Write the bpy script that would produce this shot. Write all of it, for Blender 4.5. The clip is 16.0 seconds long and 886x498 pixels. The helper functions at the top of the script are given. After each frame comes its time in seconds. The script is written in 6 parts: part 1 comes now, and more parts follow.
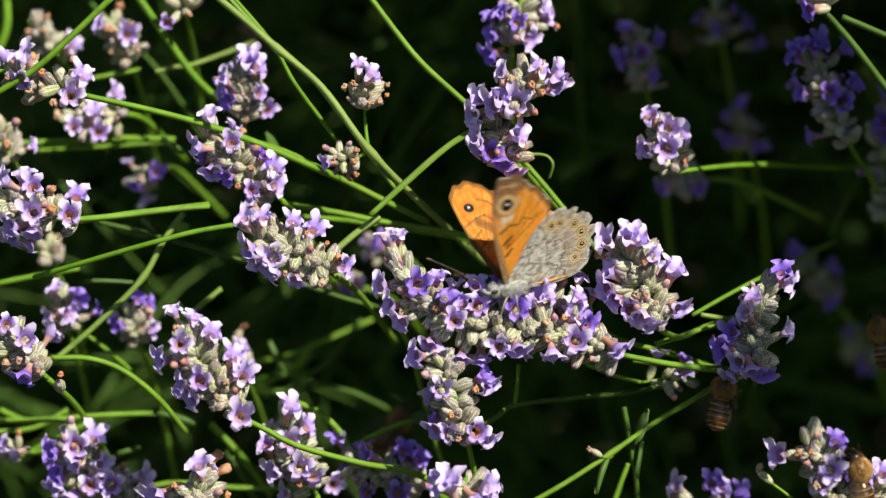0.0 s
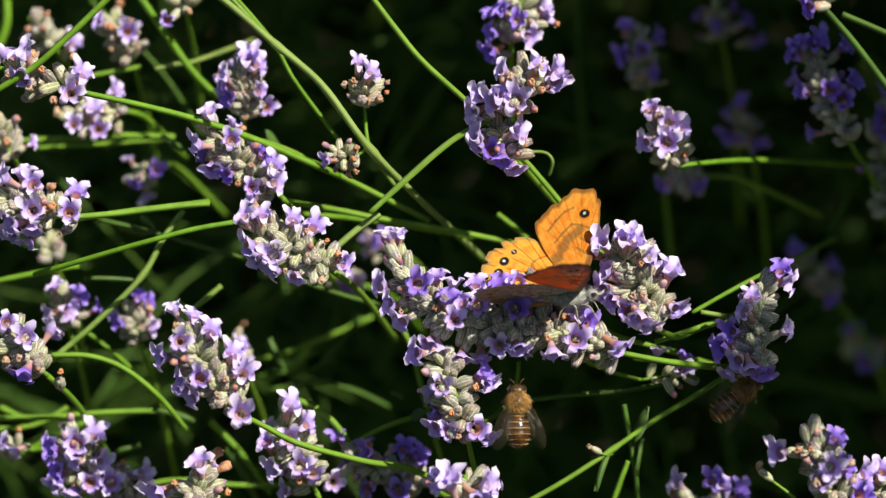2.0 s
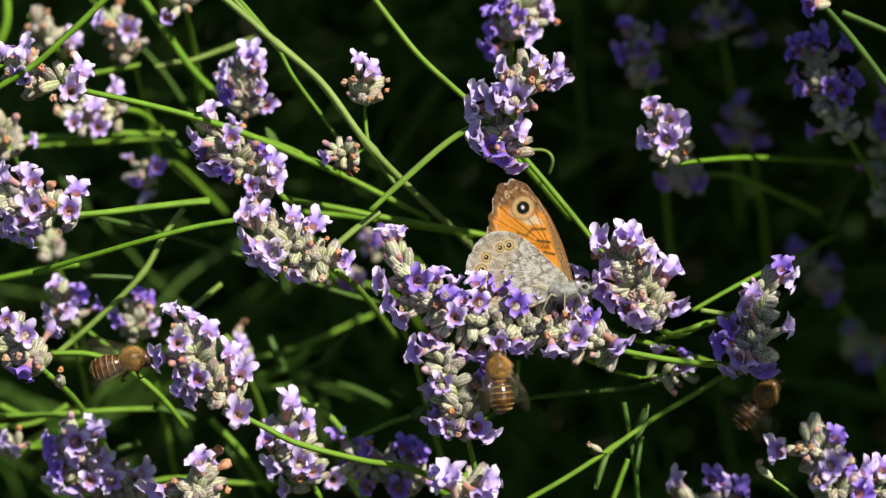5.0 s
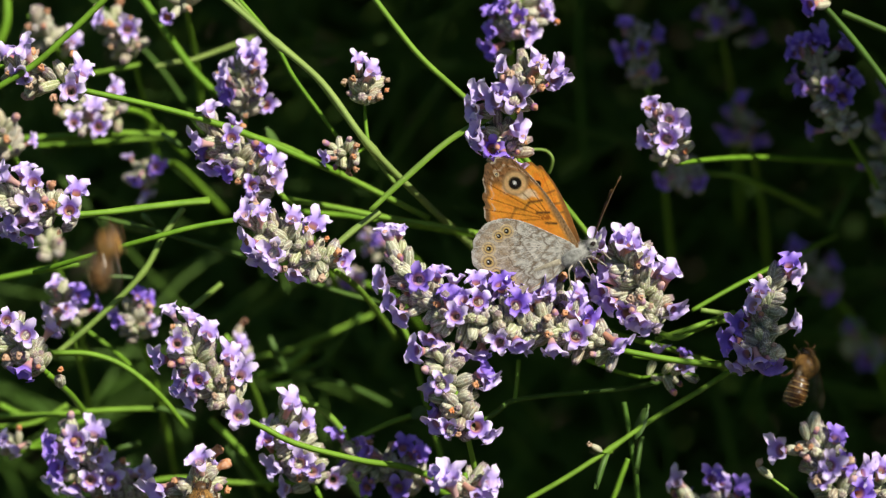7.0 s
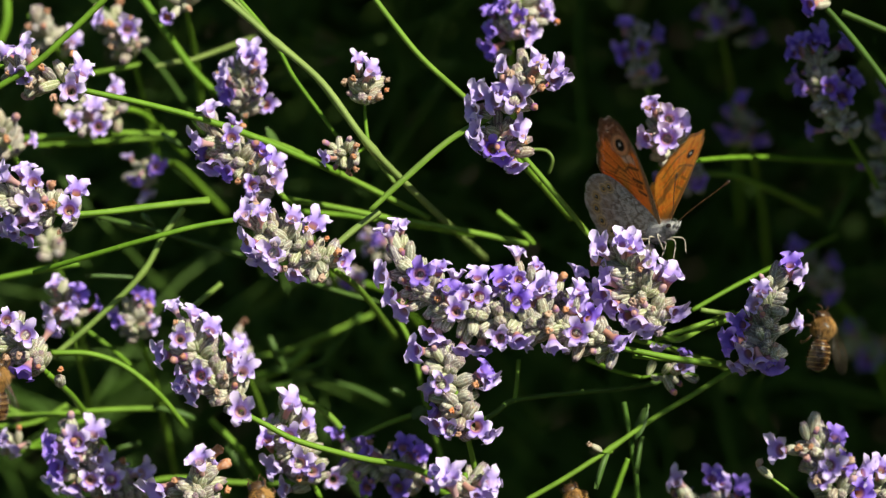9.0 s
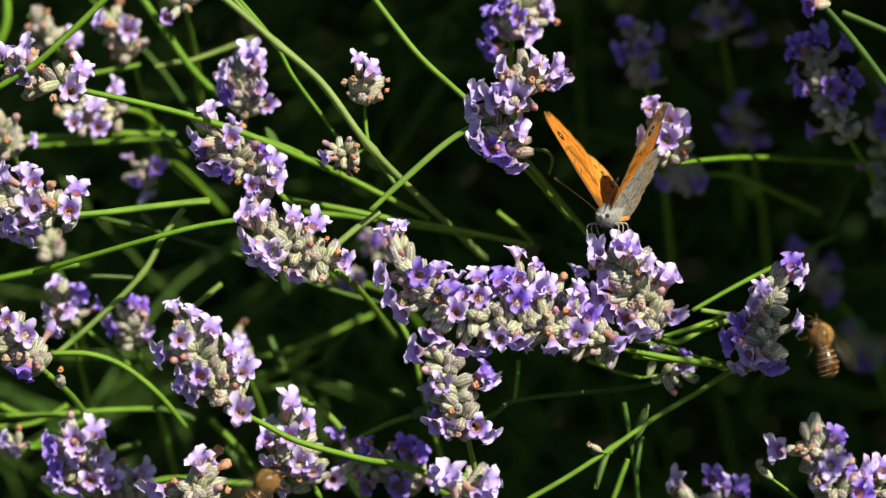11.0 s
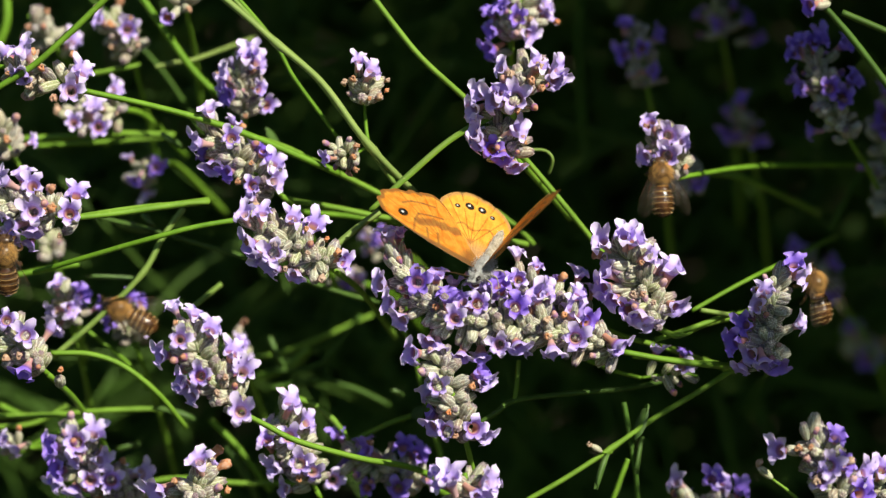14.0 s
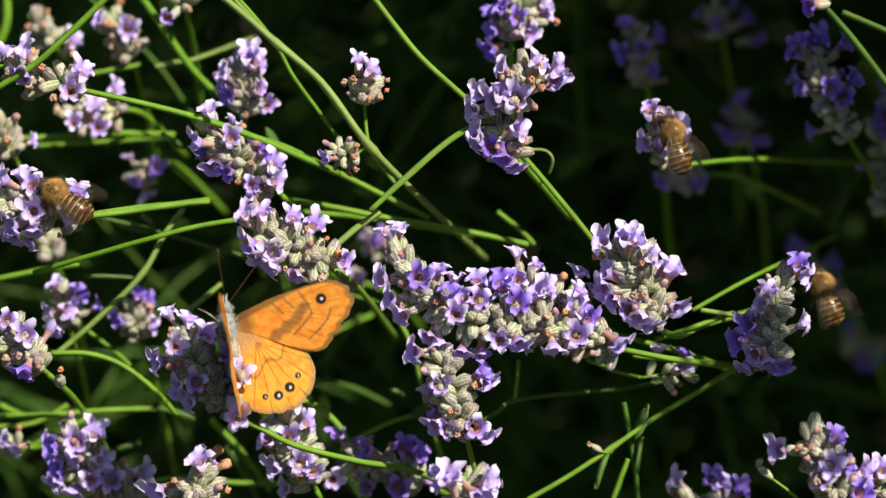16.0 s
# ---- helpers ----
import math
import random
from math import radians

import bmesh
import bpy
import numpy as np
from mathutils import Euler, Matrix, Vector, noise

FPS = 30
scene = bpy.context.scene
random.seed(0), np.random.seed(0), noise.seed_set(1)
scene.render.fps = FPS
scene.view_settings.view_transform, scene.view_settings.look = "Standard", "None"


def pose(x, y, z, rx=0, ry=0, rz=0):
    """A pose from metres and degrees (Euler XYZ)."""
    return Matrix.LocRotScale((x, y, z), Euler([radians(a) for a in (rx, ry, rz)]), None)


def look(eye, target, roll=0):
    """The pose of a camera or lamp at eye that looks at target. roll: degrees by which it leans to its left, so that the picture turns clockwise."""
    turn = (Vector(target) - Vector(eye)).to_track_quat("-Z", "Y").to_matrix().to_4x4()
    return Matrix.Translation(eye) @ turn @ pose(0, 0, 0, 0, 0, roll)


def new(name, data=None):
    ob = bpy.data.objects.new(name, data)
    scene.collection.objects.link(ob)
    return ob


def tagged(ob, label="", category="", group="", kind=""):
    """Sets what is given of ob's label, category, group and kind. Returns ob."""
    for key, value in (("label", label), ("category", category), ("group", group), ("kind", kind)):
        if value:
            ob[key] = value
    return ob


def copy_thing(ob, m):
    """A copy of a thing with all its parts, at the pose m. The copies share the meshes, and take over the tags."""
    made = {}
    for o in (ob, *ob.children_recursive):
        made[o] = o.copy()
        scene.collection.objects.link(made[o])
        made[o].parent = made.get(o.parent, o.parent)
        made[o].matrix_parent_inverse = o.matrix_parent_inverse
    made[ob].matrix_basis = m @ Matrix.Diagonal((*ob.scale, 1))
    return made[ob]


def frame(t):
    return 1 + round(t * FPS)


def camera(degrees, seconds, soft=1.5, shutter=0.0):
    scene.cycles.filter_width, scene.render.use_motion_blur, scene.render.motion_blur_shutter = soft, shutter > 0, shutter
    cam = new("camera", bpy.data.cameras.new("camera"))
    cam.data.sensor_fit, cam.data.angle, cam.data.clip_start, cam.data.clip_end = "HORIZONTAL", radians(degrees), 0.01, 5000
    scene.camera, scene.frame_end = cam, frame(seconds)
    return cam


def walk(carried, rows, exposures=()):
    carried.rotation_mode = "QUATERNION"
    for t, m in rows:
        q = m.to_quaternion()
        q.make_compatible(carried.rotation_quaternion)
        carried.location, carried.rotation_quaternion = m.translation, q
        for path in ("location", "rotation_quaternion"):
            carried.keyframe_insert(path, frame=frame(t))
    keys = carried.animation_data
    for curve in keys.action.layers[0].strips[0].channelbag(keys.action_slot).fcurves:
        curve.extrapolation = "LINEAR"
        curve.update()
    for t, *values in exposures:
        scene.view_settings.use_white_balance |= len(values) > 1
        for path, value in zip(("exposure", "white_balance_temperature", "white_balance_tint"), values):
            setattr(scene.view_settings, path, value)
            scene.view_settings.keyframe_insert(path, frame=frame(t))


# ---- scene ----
# A lavender bush in full sun, seen by a long lens from half a metre off.
GRID = 1.0 / 9500.0          # one step of the planting grid, in metres
FOCUS = 0.468                # lens to the sharpest blooms, in metres
LEAN = radians(32)           # how far the lens looks down
MID = Vector((0, 0, 0.55))   # middle of the sharpest blooms
RIGHT = Vector((1, 0, 0))
AWAY = Vector((0, math.cos(LEAN), -math.sin(LEAN)))
RISE = Vector((0, math.sin(LEAN), math.cos(LEAN)))
EYE = MID - AWAY * FOCUS

cam = camera(20.0, 16.0, soft=1.25, shutter=0.5)
cam.data.dof.use_dof = True
cam.data.dof.focus_distance = FOCUS
cam.data.dof.aperture_fstop = 9.0
REST = look(EYE, MID)
# the tripod settles by a tenth of a degree over the first seconds
walk(cam, [(t, REST @ pose(0, 0, 0, a)) for t, a in (
    (0, 0.070), (0.5, 0.064), (1, 0.050), (1.5, 0.026), (2, 0.010), (2.5, 0.004), (3, -0.002),
    (3.5, -0.020), (4, -0.030), (6.5, -0.037), (8, -0.045), (9, -0.043), (11.5, -0.034), (16, -0.038))])


def P(x, y, d=0.0):
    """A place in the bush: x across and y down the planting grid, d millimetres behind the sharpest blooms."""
    k = GRID * (1 + d / 468.0)
    return MID + RIGHT * ((x - 784) * k) + RISE * ((441 - y) * k) + AWAY * (d / 1000.0)


def V(a, b, c):
    """A direction: a to the right, b upwards across the line of sight, c towards the lens."""
    return (RIGHT * a + RISE * b - AWAY * c).normalized()


# ---- light ----
SUN_WAY = V(0.45, 0.56, 0.70)
world = bpy.data.worlds.new("sky")
scene.world = world
world.use_nodes = True
wn = world.node_tree
sky = wn.nodes.new("ShaderNodeTexSky")
sky.sky_type = "NISHITA"
sky.sun_disc = False
sky.sun_elevation = math.asin(SUN_WAY.z)
sky.sun_rotation = math.atan2(SUN_WAY.x, SUN_WAY.y)
wn.nodes["Background"].inputs["Strength"].default_value = 0.07
wn.links.new(sky.outputs[0], wn.nodes["Background"].inputs["Color"])
sun = new("sun", bpy.data.lights.new("sun", "SUN"))
sun.data.energy = 5.0
sun.data.angle = radians(0.53)
sun.data.color = (1.0, 0.96, 0.81)
sun.matrix_basis = look(MID + SUN_WAY * 3, MID)
scene.view_settings.exposure = 0.43


# ---- materials ----
class Nodes:
    """A short way to write a node material."""

    def __init__(self, name, rough=0.6, **more):
        self.mat = bpy.data.materials.new(name)
        self.mat.use_nodes = True
        self.tree = self.mat.node_tree
        self.shader = self.tree.nodes["Principled BSDF"]
        self.shader.inputs["Roughness"].default_value = rough
        for key, value in more.items():
            self.shader.inputs[key].default_value = value

    def add(self, kind, **fields):
        node = self.tree.nodes.new(kind)
        for key, value in fields.items():
            node.inputs[key].default_value = value
        return node

    def link(self, a, b):
        self.tree.links.new(a, b)

    def coords(self, which="Object"):
        return self.add("ShaderNodeTexCoord").outputs[which]

    def noise(self, scale, detail=3.0, vec=None):
        n = self.add("ShaderNodeTexNoise", Scale=scale, Detail=detail)
        self.link(vec if vec is not None else self.coords(), n.inputs["Vector"])
        return n.outputs["Fac"]

    def ramp(self, fac, stops):
        r = self.add("ShaderNodeValToRGB")
        els = r.color_ramp.elements
        while len(els) < len(stops):
            els.new(0.5)
        for el, (at, col) in zip(els, stops):
            el.position, el.color = at, (*col, 1)
        self.link(fac, r.inputs[0])
        return r.outputs[0]

    def mix(self, fac, a, b, mode="MIX"):
        m = self.tree.nodes.new("ShaderNodeMix")
        m.data_type, m.blend_type = "RGBA", mode
        for value, slot in ((fac, 0), (a, 6), (b, 7)):
            if isinstance(value, (int, float)):
                m.inputs[slot].default_value = value
            elif isinstance(value, tuple):
                m.inputs[slot].default_value = (*value, 1)
            else:
                self.link(value, m.inputs[slot])
        return m.outputs[2]

    def math(self, op, a, b=0.0):
        m = self.tree.nodes.new("ShaderNodeMath")
        m.operation = op
        for value, slot in ((a, 0), (b, 1)):
            if isinstance(value, (int, float)):
                m.inputs[slot].default_value = value
            else:
                self.link(value, m.inputs[slot])
        return m.outputs[0]

    def random(self):
        return self.add("ShaderNodeObjectInfo").outputs["Random"]

    def island(self):
        return self.add("ShaderNodeNewGeometry").outputs["Random Per Island"]

    def color(self, c):
        if isinstance(c, tuple):
            self.shader.inputs["Base Color"].default_value = (*c, 1)
        else:
            self.link(c, self.shader.inputs["Base Color"])
        return c

    def bump(self, height, strength=0.4, distance=0.0002):
        b = self.add("ShaderNodeBump", Strength=strength, Distance=distance)
        self.link(height, b.inputs["Height"])
        self.link(b.outputs[0], self.shader.inputs["Normal"])

    def sheer(self, c, share):
        """Thin tissue: part of the light shines through."""
        t = self.add("ShaderNodeBsdfTranslucent")
        if isinstance(c, tuple):
            t.inputs[0].default_value = (*c, 1)
        else:
            self.link(c, t.inputs[0])
        m = self.add("ShaderNodeMixShader")
        m.inputs[0].default_value = share
        out = self.tree.nodes["Material Output"]
        self.link(self.shader.outputs[0], m.inputs[1])
        self.link(t.outputs[0], m.inputs[2])
        self.link(m.outputs[0], out.inputs["Surface"])


def stem_material(name, dark, light, worn):
    n = Nodes(name, 0.58)
    n.shader.inputs["Specular IOR Level"].default_value = 0.2
    c = n.ramp(n.noise(260, 4), [(0.3, dark), (0.7, light)])
    c = n.mix(n.ramp(n.noise(1900, 2), [(0.62, (0, 0, 0)), (0.75, (1, 1, 1))]), c, worn)
    n.color(n.mix(n.math("MULTIPLY", n.random(), 0.35), c, worn))
    n.bump(n.noise(2600, 3), 0.35, 0.0001)
    return n.mat


stem_mat = stem_material("stem_green", (0.080, 0.185, 0.008), (0.150, 0.300, 0.020), (0.22, 0.33, 0.055))
pale_stem_mat = stem_material("stem_pale", (0.105, 0.195, 0.028), (0.20, 0.30, 0.058), (0.32, 0.37, 0.13))
# darker copy of the green stem, shade put into its colour
shade_stem_mat = stem_material("stem_shade", (0.035, 0.085, 0.008), (0.065, 0.15, 0.015), (0.08, 0.12, 0.03))


def leaf_material():
    n = Nodes("leaf_green", 0.55)
    c = n.ramp(n.noise(300, 3), [(0.3, (0.07, 0.16, 0.02)), (0.75, (0.15, 0.28, 0.05))])
    n.color(n.mix(n.math("MULTIPLY", n.island(), 0.5), c, (0.06, 0.10, 0.03)))
    n.bump(n.noise(2500, 2), 0.3, 0.0001)
    n.sheer((0.14, 0.26, 0.03), 0.25)
    return n.mat


leaf_mat = leaf_material()


def calyx_material(name, grey, violet, share):
    n = Nodes(name, 0.75)
    n.shader.inputs["Sheen Weight"].default_value = 0.12
    obj = n.coords()
    sep = n.add("ShaderNodeSeparateXYZ")
    n.link(obj, sep.inputs[0])
    along = n.math("MULTIPLY", sep.outputs["Z"], 240.0)
    ribs = n.math("SINE", n.math("MULTIPLY", n.math("ARCTAN2", sep.outputs["Y"], sep.outputs["X"]), 8.0))
    c = n.mix(n.math("MULTIPLY", n.math("POWER", along, 2.0), share), grey, violet)
    kinds = n.ramp(n.random(), [(0.0, (0.26, 0.36, 0.08)), (0.25, (0.29, 0.23, 0.31)), (0.45, (0.42, 0.48, 0.18)), (0.62, (0.60, 0.59, 0.47)), (0.78, (0.44, 0.46, 0.29)), (0.9, (0.36, 0.25, 0.17)), (1.0, (0.15, 0.12, 0.16))])
    c = n.mix(0.68, c, kinds)
    c = n.mix(n.ramp(n.noise(900, 3), [(0.48, (0, 0, 0)), (0.7, (1, 1, 1))]), c, (0.30, 0.20, 0.12))
    c = n.mix(n.ramp(ribs, [(0.35, (0, 0, 0)), (0.95, (0.5, 0.5, 0.5))]), c, (0.62, 0.62, 0.46))
    c = n.mix(n.ramp(ribs, [(0.05, (0.28, 0.28, 0.28)), (0.4, (0, 0, 0))]), c, (0.13, 0.11, 0.10))
    c = n.mix(n.ramp(n.noise(3400, 3), [(0.54, (0, 0, 0)), (0.76, (0.9, 0.9, 0.9))]), c, (0.72, 0.71, 0.61))
    c = n.mix(n.ramp(along, [(0.90, (0, 0, 0)), (1.0, (0.7, 0.7, 0.7))]), c, (0.16, 0.09, 0.14))
    n.color(c)
    n.bump(n.noise(3600, 3), 0.8, 0.00016)
    return n.mat


# the violet one is also darker, to put shade into shaded spikes
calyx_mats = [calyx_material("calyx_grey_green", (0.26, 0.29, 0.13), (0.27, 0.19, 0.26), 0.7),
              calyx_material("calyx_shade_violet", (0.20, 0.23, 0.13), (0.20, 0.13, 0.36), 0.8),
              calyx_material("calyx_dry", (0.38, 0.37, 0.18), (0.42, 0.31, 0.18), 0.7)]


def corolla_material(name, light, full, throat, pale):
    n = Nodes(name, 0.55)
    n.shader.inputs["Sheen Weight"].default_value = 0.05
    sep = n.add("ShaderNodeSeparateXYZ")
    n.link(n.coords(), sep.inputs[0])
    r = n.math("SQRT", n.math("ADD", n.math("MULTIPLY", sep.outputs["X"], sep.outputs["X"]),
                              n.math("MULTIPLY", sep.outputs["Y"], sep.outputs["Y"])))
    r = n.math("MULTIPLY", r, 1000.0)
    c = n.ramp(n.noise(700, 3), [(0.3, full), (0.7, light)])
    c = n.mix(n.ramp(n.math("MULTIPLY", r, 0.5), [(0.62, (0, 0, 0)), (0.98, (0.65, 0.65, 0.65))]), c, pale)
    c = n.mix(n.ramp(r, [(0.85, (1, 1, 1)), (1.28, (0, 0, 0))]), c, throat)
    c = n.mix(n.ramp(r, [(0.62, (1, 1, 1)), (0.86, (0, 0, 0))]), c, (0.50, 0.22, 0.12))
    c = n.mix(n.math("MULTIPLY", n.random(), 0.35), c, pale)
    n.color(c)
    n.bump(n.noise(2600, 2), 0.25, 0.0001)
    n.sheer(c, 0.22)
    return n.mat


# second one darker and bluer: shade put into the colour of shaded blooms
corolla_mats = [corolla_material("corolla_violet", (0.60, 0.45, 0.91), (0.37, 0.23, 0.80), (0.24, 0.06, 0.34), (0.88, 0.76, 0.96)),
                corolla_material("corolla_shade_violet", (0.32, 0.18, 0.80), (0.21, 0.10, 0.66), (0.12, 0.03, 0.28), (0.44, 0.30, 0.84))]


def plain(name, a, b, rough, scale, sheen=0.0, bump=0.4):
    n = Nodes(name, rough)
    n.shader.inputs["Sheen Weight"].default_value = sheen
    n.color(n.ramp(n.noise(scale, 4), [(0.3, a), (0.7, b)]))
    n.bump(n.noise(scale * 2.5, 3), bump, 0.0001)
    return n.mat




def withered_material():
    n = Nodes("withered_petal", 0.75)
    c = n.ramp(n.random(), [(0.0, (0.30, 0.14, 0.07)), (0.35, (0.50, 0.21, 0.08)), (0.6, (0.46, 0.30, 0.20)), (0.85, (0.33, 0.21, 0.15)), (1.0, (0.60, 0.19, 0.045))])
    n.color(n.mix(n.ramp(n.noise(1500, 3), [(0.45, (0, 0, 0)), (0.7, (0.5, 0.5, 0.5))]), c, (0.60, 0.50, 0.40)))
    n.bump(n.noise(2600, 3), 0.6, 0.00015)
    return n.mat


withered_mat = withered_material()
soil_mat = plain("soil", (0.035, 0.025, 0.016), (0.085, 0.06, 0.04), 0.9, 60)
fur_amber_mat = plain("fur_amber", (0.38, 0.18, 0.036), (0.70, 0.40, 0.11), 0.85, 1500, 0.08, 0.8)
fur_pale_mat = plain("fur_pale", (0.30, 0.17, 0.055), (0.52, 0.33, 0.13), 0.9, 1500, 0.08, 0.8)
chitin_mat = plain("chitin_dark", (0.030, 0.016, 0.008), (0.11, 0.055, 0.020), 0.32, 900)
chitin_brown_mat = plain("chitin_amber", (0.028, 0.012, 0.005), (0.095, 0.038, 0.011), 0.26, 900)
eye_mat = plain("eye_black", (0.012, 0.009, 0.008), (0.03, 0.02, 0.018), 0.15, 900, 0, 0.1)
fur_grey_mat = plain("fur_grey", (0.17, 0.165, 0.15), (0.46, 0.45, 0.42), 0.9, 1300, 0.5, 0.9)
fur_cream_mat = plain("fur_cream", (0.20, 0.165, 0.11), (0.46, 0.40, 0.30), 0.9, 1200, 0.5, 0.7)


def bee_wing_material():
    n = Nodes("bee_wing", 0.3)
    n.color((0.15, 0.12, 0.09))
    n.shader.inputs["Specular IOR Level"].default_value = 0.25
    n.shader.inputs["Alpha"].default_value = 0.045
    n.bump(n.noise(1200, 2), 0.5, 0.0001)
    return n.mat


bee_wing_mat = bee_wing_material()


def scale_material(name, thin):
    """Butterfly wing scales: the pattern is laid on the wing's own points."""
    n = Nodes(name, 0.55)
    a = n.add("ShaderNodeAttribute")
    a.attribute_name = "pattern"
    m = n.mix(1.0, a.outputs["Color"], n.ramp(n.noise(2200, 3), [(0.25, (0.90, 0.89, 0.88)), (0.6, (1.0, 1.0, 1.0))]), "MULTIPLY")
    n.color(m)
    n.shader.inputs["Specular IOR Level"].default_value = 0.28
    n.bump(n.noise(3200, 2), 0.35, 0.0001)
    n.sheer(n.mix(1.0, m, n.mix(1.0, m, (1.0, 0.80, 0.62), "MULTIPLY"), "MULTIPLY"), thin)
    return n.mat


fore_scale_mat = scale_material("fore_wing_scales", 0.45)
hind_scale_mat = scale_material("hind_wing_scales", 0.22)


# ---- shapes ----
def mesh_of(name, verts, faces, material, smooth=True):
    me = bpy.data.meshes.new(name)
    me.from_pydata([tuple(v) for v in verts], [], faces)
    me.materials.append(material)
    if smooth:
        me.polygons.foreach_set("use_smooth", [True] * len(me.polygons))
    me.update()
    return me


def part(name, data, parent, label="", m=None):
    ob = new(name, data)
    ob.parent = parent
    if m is not None:
        ob.matrix_basis = m
    if label:
        ob["label"] = label
    return ob


def smooth_line(pts, steps=6):
    """A soft curve through the points."""
    pts = [Vector(p) for p in pts]
    if len(pts) < 3:
        return [pts[0].lerp(pts[-1], i / steps) for i in range(steps + 1)]
    ext = [pts[0] * 2 - pts[1], *pts, pts[-1] * 2 - pts[-2]]
    out = []
    for i in range(1, len(ext) - 2):
        a, b, c, d = ext[i - 1:i + 3]
        for k in range(steps):
            t = k / steps
            out.append(0.5 * (2 * b + (c - a) * t + (2 * a - 5 * b + 4 * c - d) * t * t + (3 * b - a - 3 * c + d) * t ** 3))
    out.append(pts[-1])
    return out


def frame_of(z, hint=Vector((0.31, 0.52, 0.79))):
    z = z.normalized()
    x = hint.cross(z)
    x = x.normalized() if x.length > 1e-6 else Vector((1, 0, 0))
    return Matrix((x, z.cross(x), z)).transposed()


def tube(pts, radii, sides=8, square=0.0, caps=True):
    """Rings along a line; square > 0 gives the four-edged stem of a mint."""
    verts, faces = [], []
    n = len(pts)
    x = None
    for i, p in enumerate(pts):
        z = (pts[min(i + 1, n - 1)] - pts[max(i - 1, 0)]).normalized()
        if x is None:
            x = frame_of(z).col[0]
        x = (x - z * x.dot(z)).normalized()
        y = z.cross(x)
        r = radii[i] if isinstance(radii, (list, tuple)) else radii
        for k in range(sides):
            a = 2 * math.pi * k / sides
            q = r * (1 + square * math.cos(4 * a))
            verts.append(p + x * (q * math.cos(a)) + y * (q * math.sin(a)))
    for i in range(n - 1):
        for k in range(sides):
            k2 = (k + 1) % sides
            faces.append((i * sides + k, i * sides + k2, (i + 1) * sides + k2, (i + 1) * sides + k))
    if caps:
        faces.append(tuple(reversed(range(sides))))
        faces.append(tuple(range((n - 1) * sides, n * sides)))
    return verts, faces


def join(chunks):
    verts, faces = [], []
    for v, f in chunks:
        o = len(verts)
        verts += v
        faces += [tuple(i + o for i in q) for q in f]
    return verts, faces


def egg(center, axis, length, width, rows=9, sides=14, taper=0.0, height=None):
    """A rounded body along an axis; taper > 0 narrows its front end."""
    m = frame_of(Vector(axis), Vector((0, 1, 0)))
    height = height or width
    pts, faces = [], []
    for i in range(rows + 1):
        a = math.pi * i / rows
        s = math.sin(a) * (1 + taper * math.cos(a)) + 1e-4
        for k in range(sides):
            b = 2 * math.pi * k / sides
            pts.append(Vector(center) + m @ Vector((height / 2 * s * math.cos(b), width / 2 * s * math.sin(b), -length / 2 * math.cos(a))))
    for i in range(rows):
        for k in range(sides):
            k2 = (k + 1) % sides
            faces.append((i * sides + k, i * sides + k2, (i + 1) * sides + k2, (i + 1) * sides + k))
    return pts, faces


def blade(root, tip, width, sag, rng):
    """A narrow lavender leaf, folded along its middle."""
    root, tip = Vector(root), Vector(tip)
    way = (tip - root).normalized()
    side = way.cross(Vector((rng.uniform(-1, 1), rng.uniform(-1, 1), rng.uniform(-1, 1)))).normalized()
    up = side.cross(way)
    n, verts, faces = 6, [], []
    for i in range(n + 1):
        t = i / n
        c = root.lerp(tip, t) + Vector((0, 0, -sag)) * (t * t)
        w = width * 0.5 * (math.sin(math.pi * min(1.0, 0.03 + 0.95 * t ** 0.8)) ** 0.7)
        for s, h in ((-1, 0.18), (0, -0.10), (1, 0.18), (0, -0.28)):
            verts.append(c + side * (s * w) + up * (h * width))
    for i in range(n):
        for k in range(4):
            k2 = (k + 1) % 4
            faces.append((i * 4 + k, i * 4 + k2, i * 4 + 4 + k2, i * 4 + 4 + k))
    faces += [(3, 2, 1, 0), (n * 4, n * 4 + 1, n * 4 + 2, n * 4 + 3)]
    return verts, faces


# ---- lavender ----
MM = 0.001


def calyx_shape(rng, length, width):
    """A ribbed, slightly curved cup with a toothed mouth; its foot is at the origin, its mouth up the z axis."""
    sides, verts, faces = 16, [], []
    rings = [(0.0, 0.32), (0.10, 0.62), (0.30, 0.90), (0.55, 1.0), (0.78, 0.92), (0.92, 0.70), (1.0, 0.42), (1.0, 0.08)]
    bend = rng.uniform(-0.12, 0.12)
    for i, (h, r) in enumerate(rings):
        for k in range(sides):
            a = 2 * math.pi * k / sides
            rib = 1 + (0.05 if k % 2 else -0.05) * (1 if 0 < i < 6 else 0.3)
            z = h * length + (0.07 * length if (i >= 5 and k % 4 == 0 and i < 7) else 0)
            q = r * rib * width / 2
            verts.append(Vector((q * math.cos(a) + bend * length * h * h, q * math.sin(a), z)) * MM)
    for i in range(len(rings) - 1):
        for k in range(sides):
            k2 = (k + 1) % sides
            faces.append((i * sides + k, i * sides + k2, (i + 1) * sides + k2, (i + 1) * sides + k))
    return verts, faces


